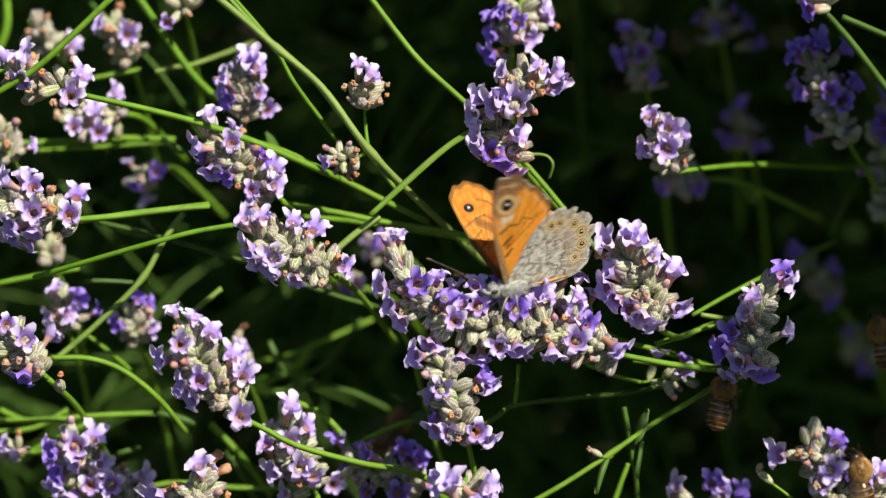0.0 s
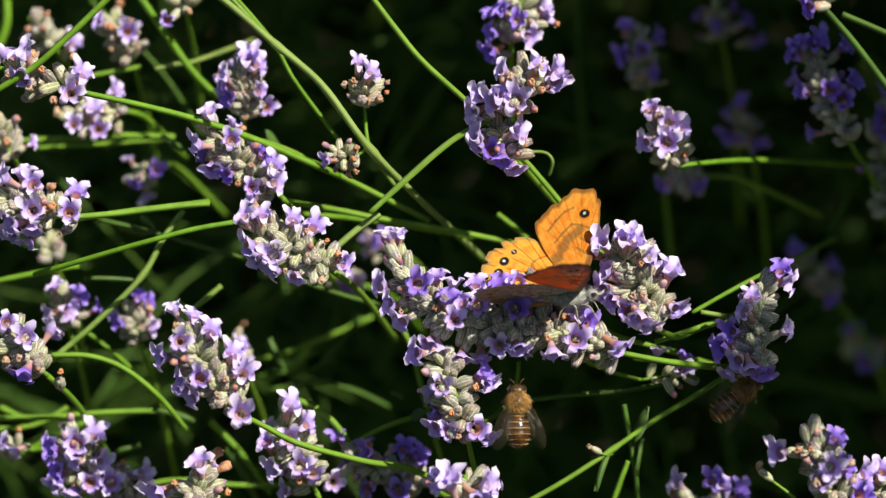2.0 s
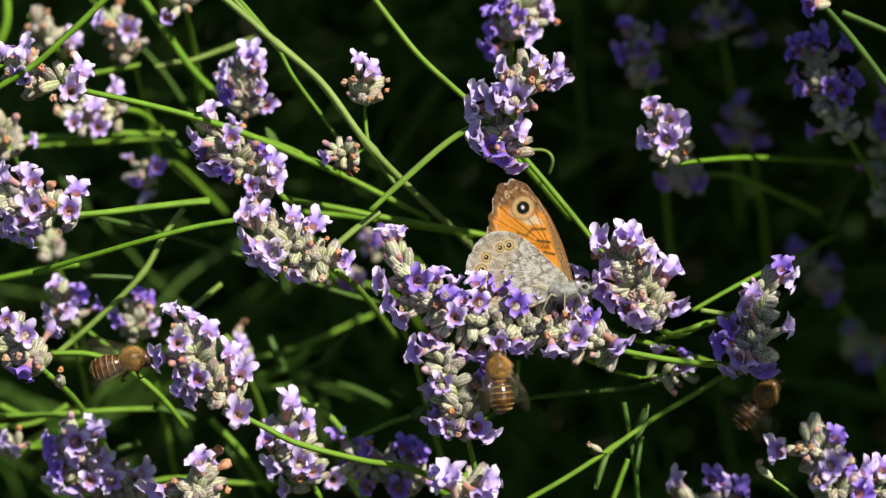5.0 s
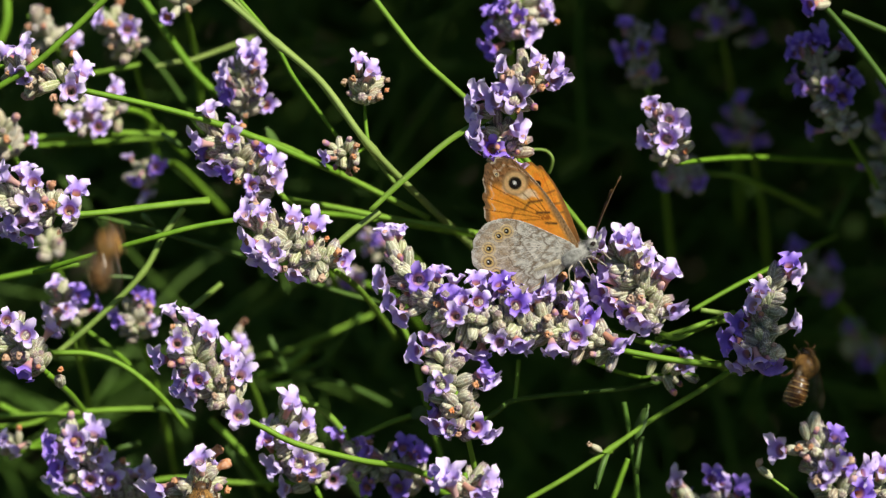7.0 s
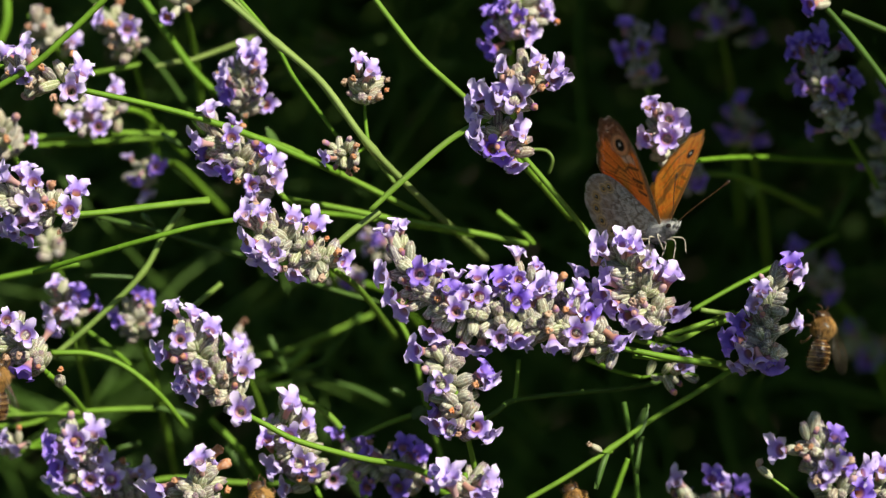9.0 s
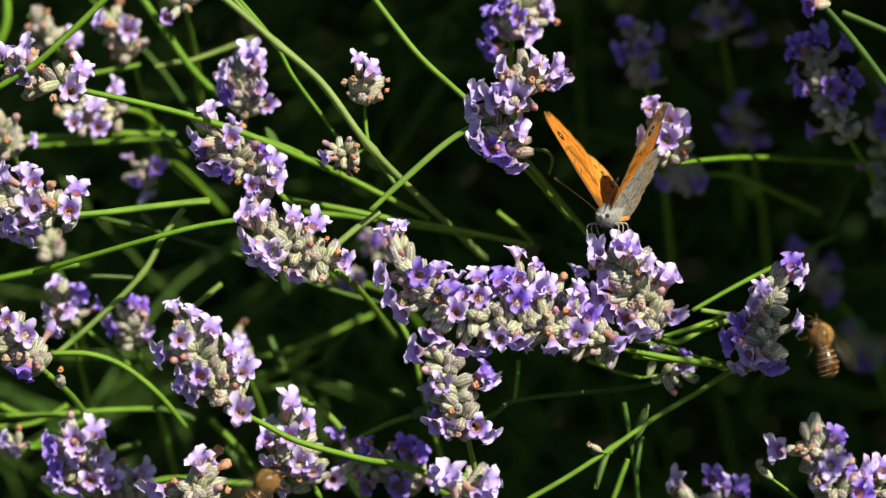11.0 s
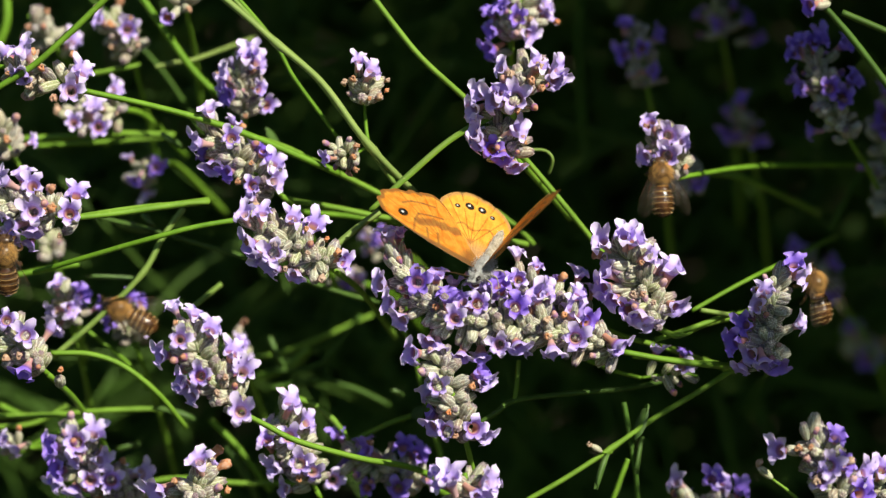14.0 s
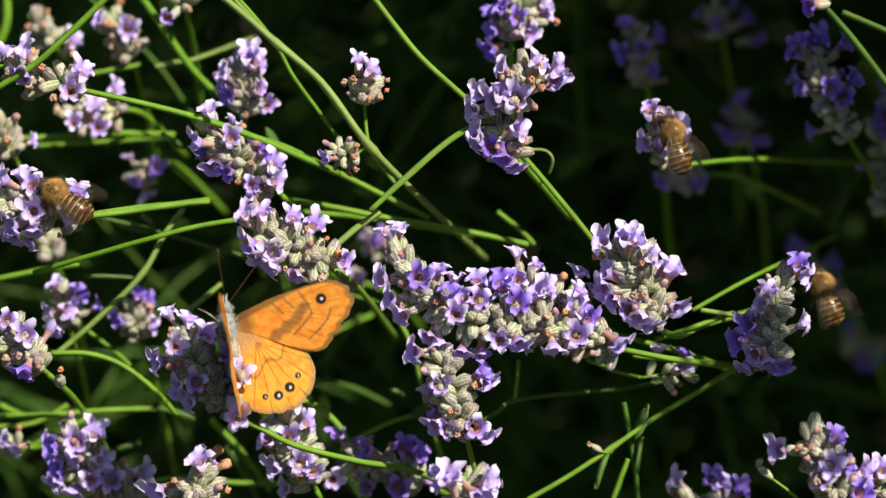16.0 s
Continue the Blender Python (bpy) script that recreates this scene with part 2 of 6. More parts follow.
def corolla_shape(rng, size=1.0):
    """A tube that opens into two larger upper and three smaller lower lobes."""
    sides, verts, faces = 30, [], []
    rings = [(-0.8, 0.55, 0), (0.9, 0.65, 0), (2.0, 1.0, 0), (2.8, 1.45, 0), (3.4, 1.85, 0.08), (3.9, 2.25, 0.3), (4.2, 2.65, 0.65), (4.35, 3.1, 0.95)]
    ph = rng.uniform(-0.15, 0.15)
    curl = [rng.uniform(-1.1, 0.6) for _ in range(5)]
    wide = [1.18, 1.18, 0.86, 0.98, 0.86]
    for i, (z, r, lobe) in enumerate(rings):
        for k in range(sides):
            a = 2 * math.pi * k / sides
            j = int((a * 5 / (2 * math.pi)) % 5)
            u = abs(math.sin(2.5 * a))
            cut = (0.46 + 0.54 * u ** 0.75) * rng.uniform(0.89, 1.10)
            q = r * (1 - lobe + lobe * cut * wide[j])
            f = max(0, i - 3) / 4
            zz = z + (curl[j] - 0.15) * f * f * u * 1.35 + (0.25 * (1 - u) * f)
            zz += f * f * u * (0.55 if j < 2 else -0.85) + 0.22 * f * rng.uniform(-1, 1)
            verts.append(Vector((q * math.cos(a + ph), q * math.sin(a + ph), zz)) * (MM * size))
    for i in range(len(rings) - 1):
        for k in range(sides):
            k2 = (k + 1) % sides
            faces.append((i * sides + k, i * sides + k2, (i + 1) * sides + k2, (i + 1) * sides + k))
    return verts, faces


def bud_shape(rng):
    v, f = egg((0, 0, 0.5 * MM), (0, 0, 1), 2.4 * MM, 1.7 * MM, 7, 10)
    return [p + Vector((rng.uniform(-1, 1), rng.uniform(-1, 1), rng.uniform(-1, 1))) * 0.12 * MM for p in v], f


def withered_shape(rng):
    """A shrunken, crumpled flower, closed at its mouth."""
    sides, verts, faces = 12, [], []
    rings = ((-0.6, 0.45), (0.3, 0.6), (0.9, 0.75), (1.4, 0.85), (1.8, 0.6), (1.7, 0.3), (1.3, 0.02))
    lean = Vector((rng.uniform(-0.4, 0.4), rng.uniform(-0.4, 0.4), 0))
    for i, (z, r) in enumerate(rings):
        for k in range(sides):
            a = 2 * math.pi * k / sides
            q = r * (0.85 + 0.35 * noise.noise(Vector((math.cos(a) * 1.6 + rng.random() * 0.3, math.sin(a) * 1.6, z + lean.x * 9))) * 2) * rng.uniform(0.8, 1.2)
            verts.append((Vector((q * math.cos(a), q * math.sin(a), z + rng.uniform(-0.22, 0.22))) + lean * max(0, z)) * MM)
    for i in range(len(rings) - 1):
        for k in range(sides):
            k2 = (k + 1) % sides
            faces.append((i * sides + k, i * sides + k2, (i + 1) * sides + k2, (i + 1) * sides + k))
    return verts, faces


shape_rng = random.Random(11)
CALYX = [[mesh_of("calyx", *calyx_shape(shape_rng, shape_rng.uniform(3.5, 4.5), shape_rng.uniform(1.75, 2.25)), m) for _ in range(4)] for m in calyx_mats]
COROLLA = [[mesh_of("corolla", *corolla_shape(shape_rng, shape_rng.uniform(0.62, 0.78)), m) for _ in range(10)] for m in corolla_mats]
BUD = [mesh_of("bud", *bud_shape(shape_rng), m) for m in corolla_mats]
WITHERED = [mesh_of("withered_flower", *withered_shape(shape_rng), withered_mat) for _ in range(6)]
spike_things = {}


# deep: share of blooms in the darker violet that has shade put in
def lavender(key, axis, stem, count=36, spread=1.0, bloom=0.4, dry=0.08, grey=0, deep=0, seed=1, radius=0.62,
             material=None, label="", turn=0.0, whorls=None, tip=1.0, blooms=(), dried=(), push=(0, 0)):
    """A flowering stem. axis: the spike from tip to foot; stem: the stalk from the foot on; each a list of (x, y, d) in the bush.
    blooms: (x, y, hour) of the open flowers on the sunny side, the hour on a clock's face to which each opens, 0 outwards;
    dried: (x, y) of the brown ones; push: how far the spike was pushed aside when they were noted."""
    rng = random.Random(seed * 7919 + 3)
    pts = smooth_line([P(*p) for p in axis], 8)
    line = [P(*axis[-1])] + [P(*p) for p in stem]
    foot = line[-1]
    root = new("lavender_sprig")
    root.location = foot
    tagged(root, label or "flowering lavender stem with violet blooms on a grey-green spike", "lavender", "lavender stems of the bush")
    stalk = smooth_line([p - foot for p in line], 8)
    rad = radius * MM
    part("stem", mesh_of("stem", *tube(stalk, [rad * (0.85 + 0.25 * i / len(stalk)) for i in range(len(stalk))], 8, 0.10), material or stem_mat), root)
    loc = [p - foot for p in pts]
    spike = part("flower_spike", mesh_of("flower_spike", *tube(loc if count > 1 else loc[-3:], [rad * 0.75] * (len(loc) if count > 1 else 3), 7, 0.1), stem_mat), root)
    # places along the spike, whorl by whorl
    length = sum((b - a).length for a, b in zip(loc, loc[1:]))
    whorls = max(2, round(1.35 * (whorls or length / (4.2 * MM))))
    per = max(3, round(1.72 * count / whorls)) if count > 1 else 1
    whorls = whorls if count > 1 else 1
    trim = min(0.3, 3.4 * MM / length)
    for w in range(whorls):
        s = trim + (1 - trim) * (w + 0.15) / whorls
        for k in range(per if w or per < 4 else max(2, per // 2)):
            t = min(0.999, max(trim, s + rng.uniform(-0.5, 0.5) / whorls * 0.6)) if count > 1 else 0.97
            f = t * (len(loc) - 1)
            i = min(int(f), len(loc) - 2)
            c = loc[i].lerp(loc[i + 1], f - i)
            up = (loc[i] - loc[i + 1]).normalized()
            a = 2 * math.pi * (k + 0.5 * (w % 2)) / per + rng.uniform(-0.45, 0.45) + turn
            fr = frame_of(up)
            out = fr @ Vector((math.cos(a), math.sin(a), 0))
            open_ = radians((10 + 54 * min(1, t * 2.2)) + rng.uniform(-30, 30)) if count > 1 else 0.06
            way = (up * math.cos(open_) + out * math.sin(open_)).normalized()
            m = frame_of(way, out + Vector((0.01, 0.02, 0.03))).to_4x4() @ Matrix.Rotation(rng.uniform(0, 6.28), 4, "Z")
            size = spread * rng.uniform(0.70, 1.12)
            base = c + out * (rad * 0.6)
            cm = grey if rng.random() > 0.25 else rng.choice((0, 1, 2, grey))
            data = CALYX[cm][rng.randrange(4)]
            part("calyx", data, spike, "", Matrix.Translation(base) @ m @ Matrix.Scale(size, 4))
            pick = rng.random()
            sunny = bool(blooms) and out.dot(AWAY) < 0.25
            full = bloom * (0.34 if blooms else 0.74) * (tip if t < 0.4 else 1.0)
            mouth = base + way * (4.1 * MM * size)
            lift = Vector((rng.uniform(-0.35, 0.35), rng.uniform(-0.5, 0.2), rng.uniform(0.0, 0.5)))
            face = frame_of((way + lift + SUN_WAY * 0.3).normalized(), up).to_4x4() @ Matrix.Rotation(rng.uniform(-0.5, 0.5), 4, "Z")
            if sunny:
                if 0.12 < pick < 0.19:
                    part("bud", BUD[deep > 0.5], spike, "", Matrix.Translation(mouth) @ face @ Matrix.Scale(size * 0.8, 4))
                elif pick < 0.05:
                    part("withered_flower", WITHERED[rng.randrange(6)], spike, "shrunken brown flower", Matrix.Translation(mouth) @ face @ Matrix.Scale(size * 0.9, 4))
            elif pick < full:
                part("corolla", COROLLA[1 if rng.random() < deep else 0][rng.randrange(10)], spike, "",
                     Matrix.Translation(mouth) @ face @ Matrix.Scale(size * rng.uniform(0.9, 1.1), 4))
            elif pick < full + dry * 0.55:
                part("withered_flower", WITHERED[rng.randrange(6)], spike, "shrunken brown flower", Matrix.Translation(mouth) @ face @ Matrix.Scale(size, 4))
            elif pick < full + dry * 0.55 + 0.06:
                part("bud", BUD[deep > 0.5], spike, "", Matrix.Translation(mouth) @ face @ Matrix.Scale(size * 0.9, 4))
    # the open and the brown flowers of the sunny side, each on its own calyx
    girth = 5.0 * MM * spread
    for x, y, hour in [*blooms, *((x, y, None) for x, y in dried)]:
        x, y = x - push[0], y - push[1] + 3.5
        near = min(range(len(pts)), key=lambda i: (pts[i] - P(x, y, (pts[i] - MID).dot(AWAY) * 1000)).length)
        depth = (pts[near] - MID).dot(AWAY) * 1000
        aside = (P(x, y, depth) - pts[near]).length
        at = P(x, y, depth - 1000 * math.sqrt(max(girth * girth - aside * aside, (0.25 * girth) ** 2))) - foot
        up = (pts[max(near - 1, 0)] - pts[min(near + 1, len(pts) - 1)]).normalized()
        out = at - loc[near]
        out = (out - up * out.dot(up)).normalized()
        grow = (out + up * rng.uniform(0.25, 0.6)).normalized()
        size = spread * rng.uniform(0.88, 1.08)
        if hour:
            a = radians(hour * 30 + rng.uniform(-12, 12))
            way = V(math.sin(a), math.cos(a), rng.uniform(0.45, 0.95))
            grow = (grow + way * 0.8).normalized()
        else:
            way = (V(rng.uniform(-0.25, 0.25), rng.uniform(-0.1, 0.3), 1) + out * 0.3).normalized()
        m = frame_of(grow, out + Vector((0.01, 0.02, 0.03))).to_4x4()
        part("calyx", CALYX[grey if rng.random() > 0.25 else 0][rng.randrange(4)], spike, "", Matrix.Translation(at - grow * (5.9 * MM * size)) @ m @ Matrix.Scale(size, 4))
        face = frame_of(way, RISE).to_4x4() @ Matrix.Rotation(rng.uniform(-0.5, 0.5), 4, "Z")
        if hour is None:
            part("withered_flower", WITHERED[rng.randrange(6)], spike, "shrunken brown flower", Matrix.Translation(at - way * 1.2 * MM) @ face @ Matrix.Scale(size * rng.uniform(0.55, 0.85), 4))
        else:
            size *= rng.uniform(1.06, 1.28)
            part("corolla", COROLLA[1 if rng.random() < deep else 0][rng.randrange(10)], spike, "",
                 Matrix.Translation(at - way * (2.5 * MM * size)) @ face @ Matrix.Scale(size, 4))
    spike_things[key] = (root, P(*axis[len(axis) // 2]))
    return root


def stalk(pts, radius=0.62, material=None, label="bare green lavender stem", taper=0.0, nodes=()):
    """A bare stem across the bush."""
    line = [P(*p) for p in pts]
    foot = line[-1]
    curve = smooth_line([p - foot for p in line], 8)
    n = len(curve)
    swell = [1 + 0.45 * sum(math.exp(-((i / n - at) / 0.018) ** 2) for at in nodes) for i in range(n)]
    ob = new("lavender_stalk", mesh_of("lavender_stalk", *tube(curve, [radius * MM * (1 - taper * (1 - i / n)) * swell[i] for i in range(n)], 8, 0.10), material or stem_mat))
    ob.location = foot
    return tagged(ob, label, "stem", "bare stems of the bush")


def leaf(x, y, d, x2, y2, d2, width=2.6, seed=1, label="narrow green lavender leaf"):
    foot = P(x, y, d)
    ob = new("lavender_leaf", mesh_of("lavender_leaf", *blade((0, 0, 0), P(x2, y2, d2) - foot, width * MM, 0.5 * MM, random.Random(seed)), leaf_mat))
    ob.location = foot
    return tagged(ob, label, "leaf", "loose leaves of the bush")


# ---- ground and the depth of the bush ----
def ground():
    n, size = 60, 400.0
    verts, faces = [], []
    for i in range(n + 1):
        for k in range(n + 1):
            u, v = (i / n * 2 - 1), (k / n * 2 - 1)
            x, y = math.copysign(abs(u) ** 4, u) * size, math.copysign(abs(v) ** 4, v) * size
            z = 0.02 * noise.noise(Vector((x * 3, y * 3, 0))) if max(abs(x), abs(y)) < 5 else 0.0
            verts.append((x, y, z))
    for i in range(n):
        for k in range(n):
            a = i * (n + 1) + k
            faces.append((a, a + n + 1, a + n + 2, a + 1))
    tagged(new("ground", mesh_of("ground", verts, faces, soil_mat)), "dark brown garden soil under the lavender bush", "ground", kind="structure")


ground()


def thicket(name, count, spot, material, label, seed, long=(40, 110), wide=(0.9, 1.5), leafy=0.5, broad=(2.0, 3.4)):
    """Stems and narrow leaves past counting."""
    rng = random.Random(seed)
    chunks = []
    for _ in range(count):
        c = spot(rng)
        way = V(rng.uniform(-1, 1), rng.uniform(-0.5, 1.0), rng.uniform(-0.7, 0.7))
        n = rng.uniform(*long) * MM
        if rng.random() < leafy:
            chunks.append(blade(c, c + way * n * 0.45, rng.uniform(*broad) * MM, rng.uniform(0, 4) * MM, rng))
        else:
            bow = V(rng.uniform(-1, 1), rng.uniform(-1, 1), rng.uniform(-1, 1)) * n * 0.12
            line = smooth_line([c - way * n * 0.5, c + bow, c + way * n * 0.5], 4)
            chunks.append(tube(line, rng.uniform(*wide) * MM * 0.5, 5))
    tagged(new(name, mesh_of(name, *join(chunks), material)), label, "foliage", kind="stuff")


# the shaded depth of the bush, with shade also put into its dark green
thicket("bush_depth", 520, lambda r: P(r.uniform(-250, 1820), r.uniform(-200, 1100), r.uniform(165, 300)), shade_stem_mat,
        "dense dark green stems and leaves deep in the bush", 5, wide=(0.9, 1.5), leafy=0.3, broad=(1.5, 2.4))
thicket("bush_middle", 42, lambda r: P(r.uniform(-150, 900), r.uniform(-20, 900), r.uniform(120, 175)), shade_stem_mat,
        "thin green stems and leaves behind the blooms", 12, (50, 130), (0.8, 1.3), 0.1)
thicket("bush_back", 8000, lambda r: P(r.uniform(-500, 2070), r.uniform(-500, 1400), r.uniform(300, 460)), shade_stem_mat,
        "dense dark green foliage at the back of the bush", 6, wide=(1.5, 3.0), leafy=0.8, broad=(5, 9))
# unseen crown and shoulder added between sun and depth, sparing the front blooms
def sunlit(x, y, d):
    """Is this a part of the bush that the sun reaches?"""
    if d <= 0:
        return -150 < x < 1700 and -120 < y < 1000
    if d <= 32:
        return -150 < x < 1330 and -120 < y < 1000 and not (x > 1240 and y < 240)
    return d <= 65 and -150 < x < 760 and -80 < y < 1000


def shade_spot(x, y, d, reach):
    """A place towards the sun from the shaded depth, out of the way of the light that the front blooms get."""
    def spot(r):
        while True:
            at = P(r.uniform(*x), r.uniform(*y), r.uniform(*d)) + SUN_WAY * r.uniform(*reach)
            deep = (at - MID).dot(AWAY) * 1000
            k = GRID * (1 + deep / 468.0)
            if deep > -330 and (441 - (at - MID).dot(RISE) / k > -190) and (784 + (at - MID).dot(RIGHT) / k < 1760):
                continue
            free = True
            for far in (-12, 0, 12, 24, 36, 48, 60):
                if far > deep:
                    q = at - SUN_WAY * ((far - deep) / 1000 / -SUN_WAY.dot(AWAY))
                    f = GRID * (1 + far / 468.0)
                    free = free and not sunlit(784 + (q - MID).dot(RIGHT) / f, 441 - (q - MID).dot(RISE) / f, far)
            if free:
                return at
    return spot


# out of view, added only to keep the sun off depth and right side
thicket("bush_crown", 10500, shade_spot((-300, 1850), (-250, 1150), (150, 400), (0.12, 0.42)), shade_stem_mat,
        "unseen green foliage added above the bush to shade its depth", 7, (14, 34), (1.2, 2.4), 0.8, (4, 7))
thicket("bush_shoulder", 5600, shade_spot((1040, 1800), (-150, 800), (28, 140), (0.10, 0.26)), shade_stem_mat,
        "unseen green foliage added above the bush to shade its right side", 9, (12, 30), (1.2, 2.4), 0.8, (4, 7))

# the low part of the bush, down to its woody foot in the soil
thicket("bush_skirt", 4000, lambda r: P(r.uniform(-500, 2070), r.uniform(1250, 2100), r.uniform(150, 460)), shade_stem_mat,
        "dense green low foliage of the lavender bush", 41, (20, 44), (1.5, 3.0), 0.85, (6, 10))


def bush_foot():
    """Woody stems that rise from the soil and fan out into the bush."""
    rng = random.Random(43)
    heart = P(784, 1600, 330)
    chunks = []
    for _ in range(170):
        a, q = rng.uniform(0, 6.28), 0.07 * math.sqrt(rng.random())
        foot = Vector((heart.x + q * math.cos(a), heart.y + q * math.sin(a), -0.01))
        head = P(rng.uniform(-400, 1980), rng.uniform(1200, 1800), rng.uniform(170, 450))
        bow = foot.lerp(head, 0.45) + Vector((rng.uniform(-0.02, 0.02), rng.uniform(-0.02, 0.02), 0.05))
        line = smooth_line([foot, bow, head], 5)
        chunks.append(tube(line, [0.0045 - 0.003 * i / len(line) for i in range(len(line))], 6, 0.1))
    tagged(new("bush_foot", mesh_of("bush_foot", *join(chunks), soil_mat)), "brown woody stems at the foot of the bush", "foliage", kind="stuff")


bush_foot()


def hedge():
    """An unseen hedge added all round the bed, to hold back low sky light."""
    n, rows, verts, faces = 120, 14, [], []
    for layer in range(rows + 1):
        h = layer / rows
        for k in range(n):
            a = 2 * math.pi * k / n
            q = Vector((math.cos(a), math.sin(a), 0))
            lump = noise.noise(Vector((q.x * 6, q.y * 6, h * 5))) * 0.10 + noise.noise(Vector((q.x * 19, q.y * 19, h * 14))) * 0.04
            r = 1.55 + (0.35 * max(0, h - 0.8) * 5) ** 2 + lump
            verts.append(Vector((q.x * r, q.y * r - 0.1, 1.2 * min(1, h * 1.15) + lump * 0.4)))
    for layer in range(rows):
        for k in range(n):
            k2 = (k + 1) % n
            faces.append((layer * n + k2, layer * n + k, layer * n + n + k, layer * n + n + k2))
    tagged(new("hedge", mesh_of("hedge", verts, faces, leaf_mat)), "unseen green hedge added round the lavender bed to block low sky", "hedge", kind="structure")


hedge()

# unseen sprigs added in the sun's way, to dapple the lower right blooms
thicket("bush_overhang", 16, lambda r: P(r.uniform(1170, 1400), r.uniform(715, 900), 5) + SUN_WAY * r.uniform(0.165, 0.20), shade_stem_mat,
        "unseen leafy sprigs added in the sun's way to dapple the blooms at the right", 31, (16, 34), (1.0, 1.6), 0.8, (2.4, 4.0))
thicket("bush_overhang", 38, lambda r: P(r.uniform(1290, 1600), r.uniform(460, 680), -6) + SUN_WAY * r.uniform(0.165, 0.20), shade_stem_mat,
        "unseen leafy sprigs added in the sun's way to dapple the blooms at the right", 32, (16, 34), (1.0, 1.6), 0.8, (2.4, 4.0))

# ---- bare stems ----
# stems meant to lie in shade take the darker green that imitates it
GREEN, PALE = stem_mat, pale_stem_mat
stalk([(372, -20, 4), (430, 28, 4), (487, 78, 4), (570, 150, 5), (650, 257, 6), (740, 350, 18), (860, 462, 44)], 0.60, PALE, "long pale green lavender stem with a leaf node", nodes=(0.335, 0.667))
stalk([(385, -30, 7), (460, 50, 8), (540, 120, 8), (600, 195, 9), (650, 262, 9), (700, 330, 12)], 0.42, PALE, "thin pale lavender stem")
stalk([(395, -30, 10), (480, 70, 11), (520, 140, 12), (575, 215, 14), (610, 262, 16)], 0.38, GREEN)
stalk([(655, -10, 5), (700, 50, 5), (750, 110, 5), (835, 188, 8), (930, 285, 12), (1010, 380, 14), (1090, 480, 18)], 0.50, GREEN)
stalk([(660, 372, 4), (720, 315, 4), (790, 255, 4), (850, 218, 5), (885, 204, 6)], 0.48, PALE)
stalk([(590, 442, 6), (630, 408, 7), (672, 378, 8)], 0.62, PALE, "pale cut end of a lavender stem")
stalk([(200, -12, -8), (120, 65, -7), (60, 118, -6), (-20, 168, -5)], 0.58, GREEN)
stalk([(238, -20, 34), (290, 55, 34), (340, 125, 35), (385, 172, 36)], 0.72, GREEN)
stalk([(-20, 252, 42), (100, 246, 42), (200, 240, 42), (310, 242, 43)], 0.66, GREEN)
stalk([(60, 262, 48), (160, 256, 48), (300, 246, 49)], 0.45, GREEN)
stalk([(10, -20, 45), (12, 40, 45), (-5, 90, 46)], 0.9, GREEN)
stalk([(150, 136, 40), (200, 127, 40), (250, 118, 41)], 0.5, GREEN)
stalk([(275, 122, 38), (310, 114, 38), (345, 108, 40), (450, 70, 60)], 0.45, PALE)
stalk([(430, 240, 14), (500, 262, 15), (560, 290, 16), (640, 330, 20), (760, 390, 26)], 0.55, GREEN)
stalk([(130, 388, 5), (250, 370, 8), (370, 360, 11)], 0.50, GREEN)
stalk([(60, 486, 12), (140, 462, 8), (250, 430, 4), (340, 406, 4), (412, 393, 6)], 0.50, GREEN)
stalk([(-20, 500, 30), (60, 484, 30), (140, 470, 31)], 0.55, GREEN)
stalk([(95, 634, 20), (170, 570, 20), (250, 490, 20), (290, 420, 21), (325, 372, 23)], 0.55, PALE, nodes=(0.5,))
stalk([(175, 388, 28), (260, 408, 28), (350, 434, 29), (450, 464, 30), (600, 520, 34), (720, 548, 40)], 0.45, shade_stem_mat)
stalk([(505, 355, 24), (600, 372, 24), (680, 388, 25), (800, 408, 25), (935, 436, 26)], 0.55, GREEN)
stalk([(530, 378, 30), (620, 386, 30), (720, 400, 31), (840, 420, 32)], 0.5, GREEN)
stalk([(310, 570, 26), (350, 540, 26), (392, 505, 27)], 0.5, PALE)
stalk([(500, 700, 22), (560, 722, 22), (600, 758, 22), (624, 798, 24)], 0.6, GREEN)
stalk([(610, 792, 26), (680, 756, 26), (740, 735, 27)], 0.45, GREEN)
stalk([(848, 752, 10), (880, 732, 10), (910, 712, 12), (1000, 700, 16), (1110, 690, 20), (1180, 676, 24)], 0.46, shade_stem_mat)
stalk([(910, 715, 12), (915, 680, 13), (918, 640, 14)], 0.45, GREEN)
stalk([(930, 890, 10), (1000, 850, 10), (1080, 798, 11), (1160, 742, 12), (1230, 700, 13), (1300, 655, 16)], 0.48, GREEN, nodes=(0.4,))
stalk([(1240, 552, 8), (1290, 560, 10), (1330, 566, 14)], 0.45, PALE)
stalk([(1160, 604, 8), (1220, 585, 9), (1300, 556, 12)], 0.48, GREEN)
stalk([(1225, 553, 14), (1290, 516, 16), (1345, 487, 20), (1405, 458, 36), (1480, 420, 70)], 0.40, GREEN)
stalk([(1120, 633, 4), (1190, 640, 6), (1260, 648, 8), (1300, 652, 16)], 0.48, GREEN)
stalk([(1490, 25, 6), (1540, 46, 6), (1600, 72, 7)], 0.6, shade_stem_mat)
stalk([(1104, 715, 13), (1114, 770, 13), (1120, 805, 13), (1126, 850, 14), (1130, 900, 15)], 0.5, shade_stem_mat, nodes=(0.5,))
stalk([(1112, 815, 13), (1098, 850, 13), (1080, 900, 14)], 0.5, GREEN)
stalk([(938, 268, 14), (965, 270, 14), (978, 285, 14), (972, 310, 16)], 0.28, PALE, "thin curled lavender shoot")
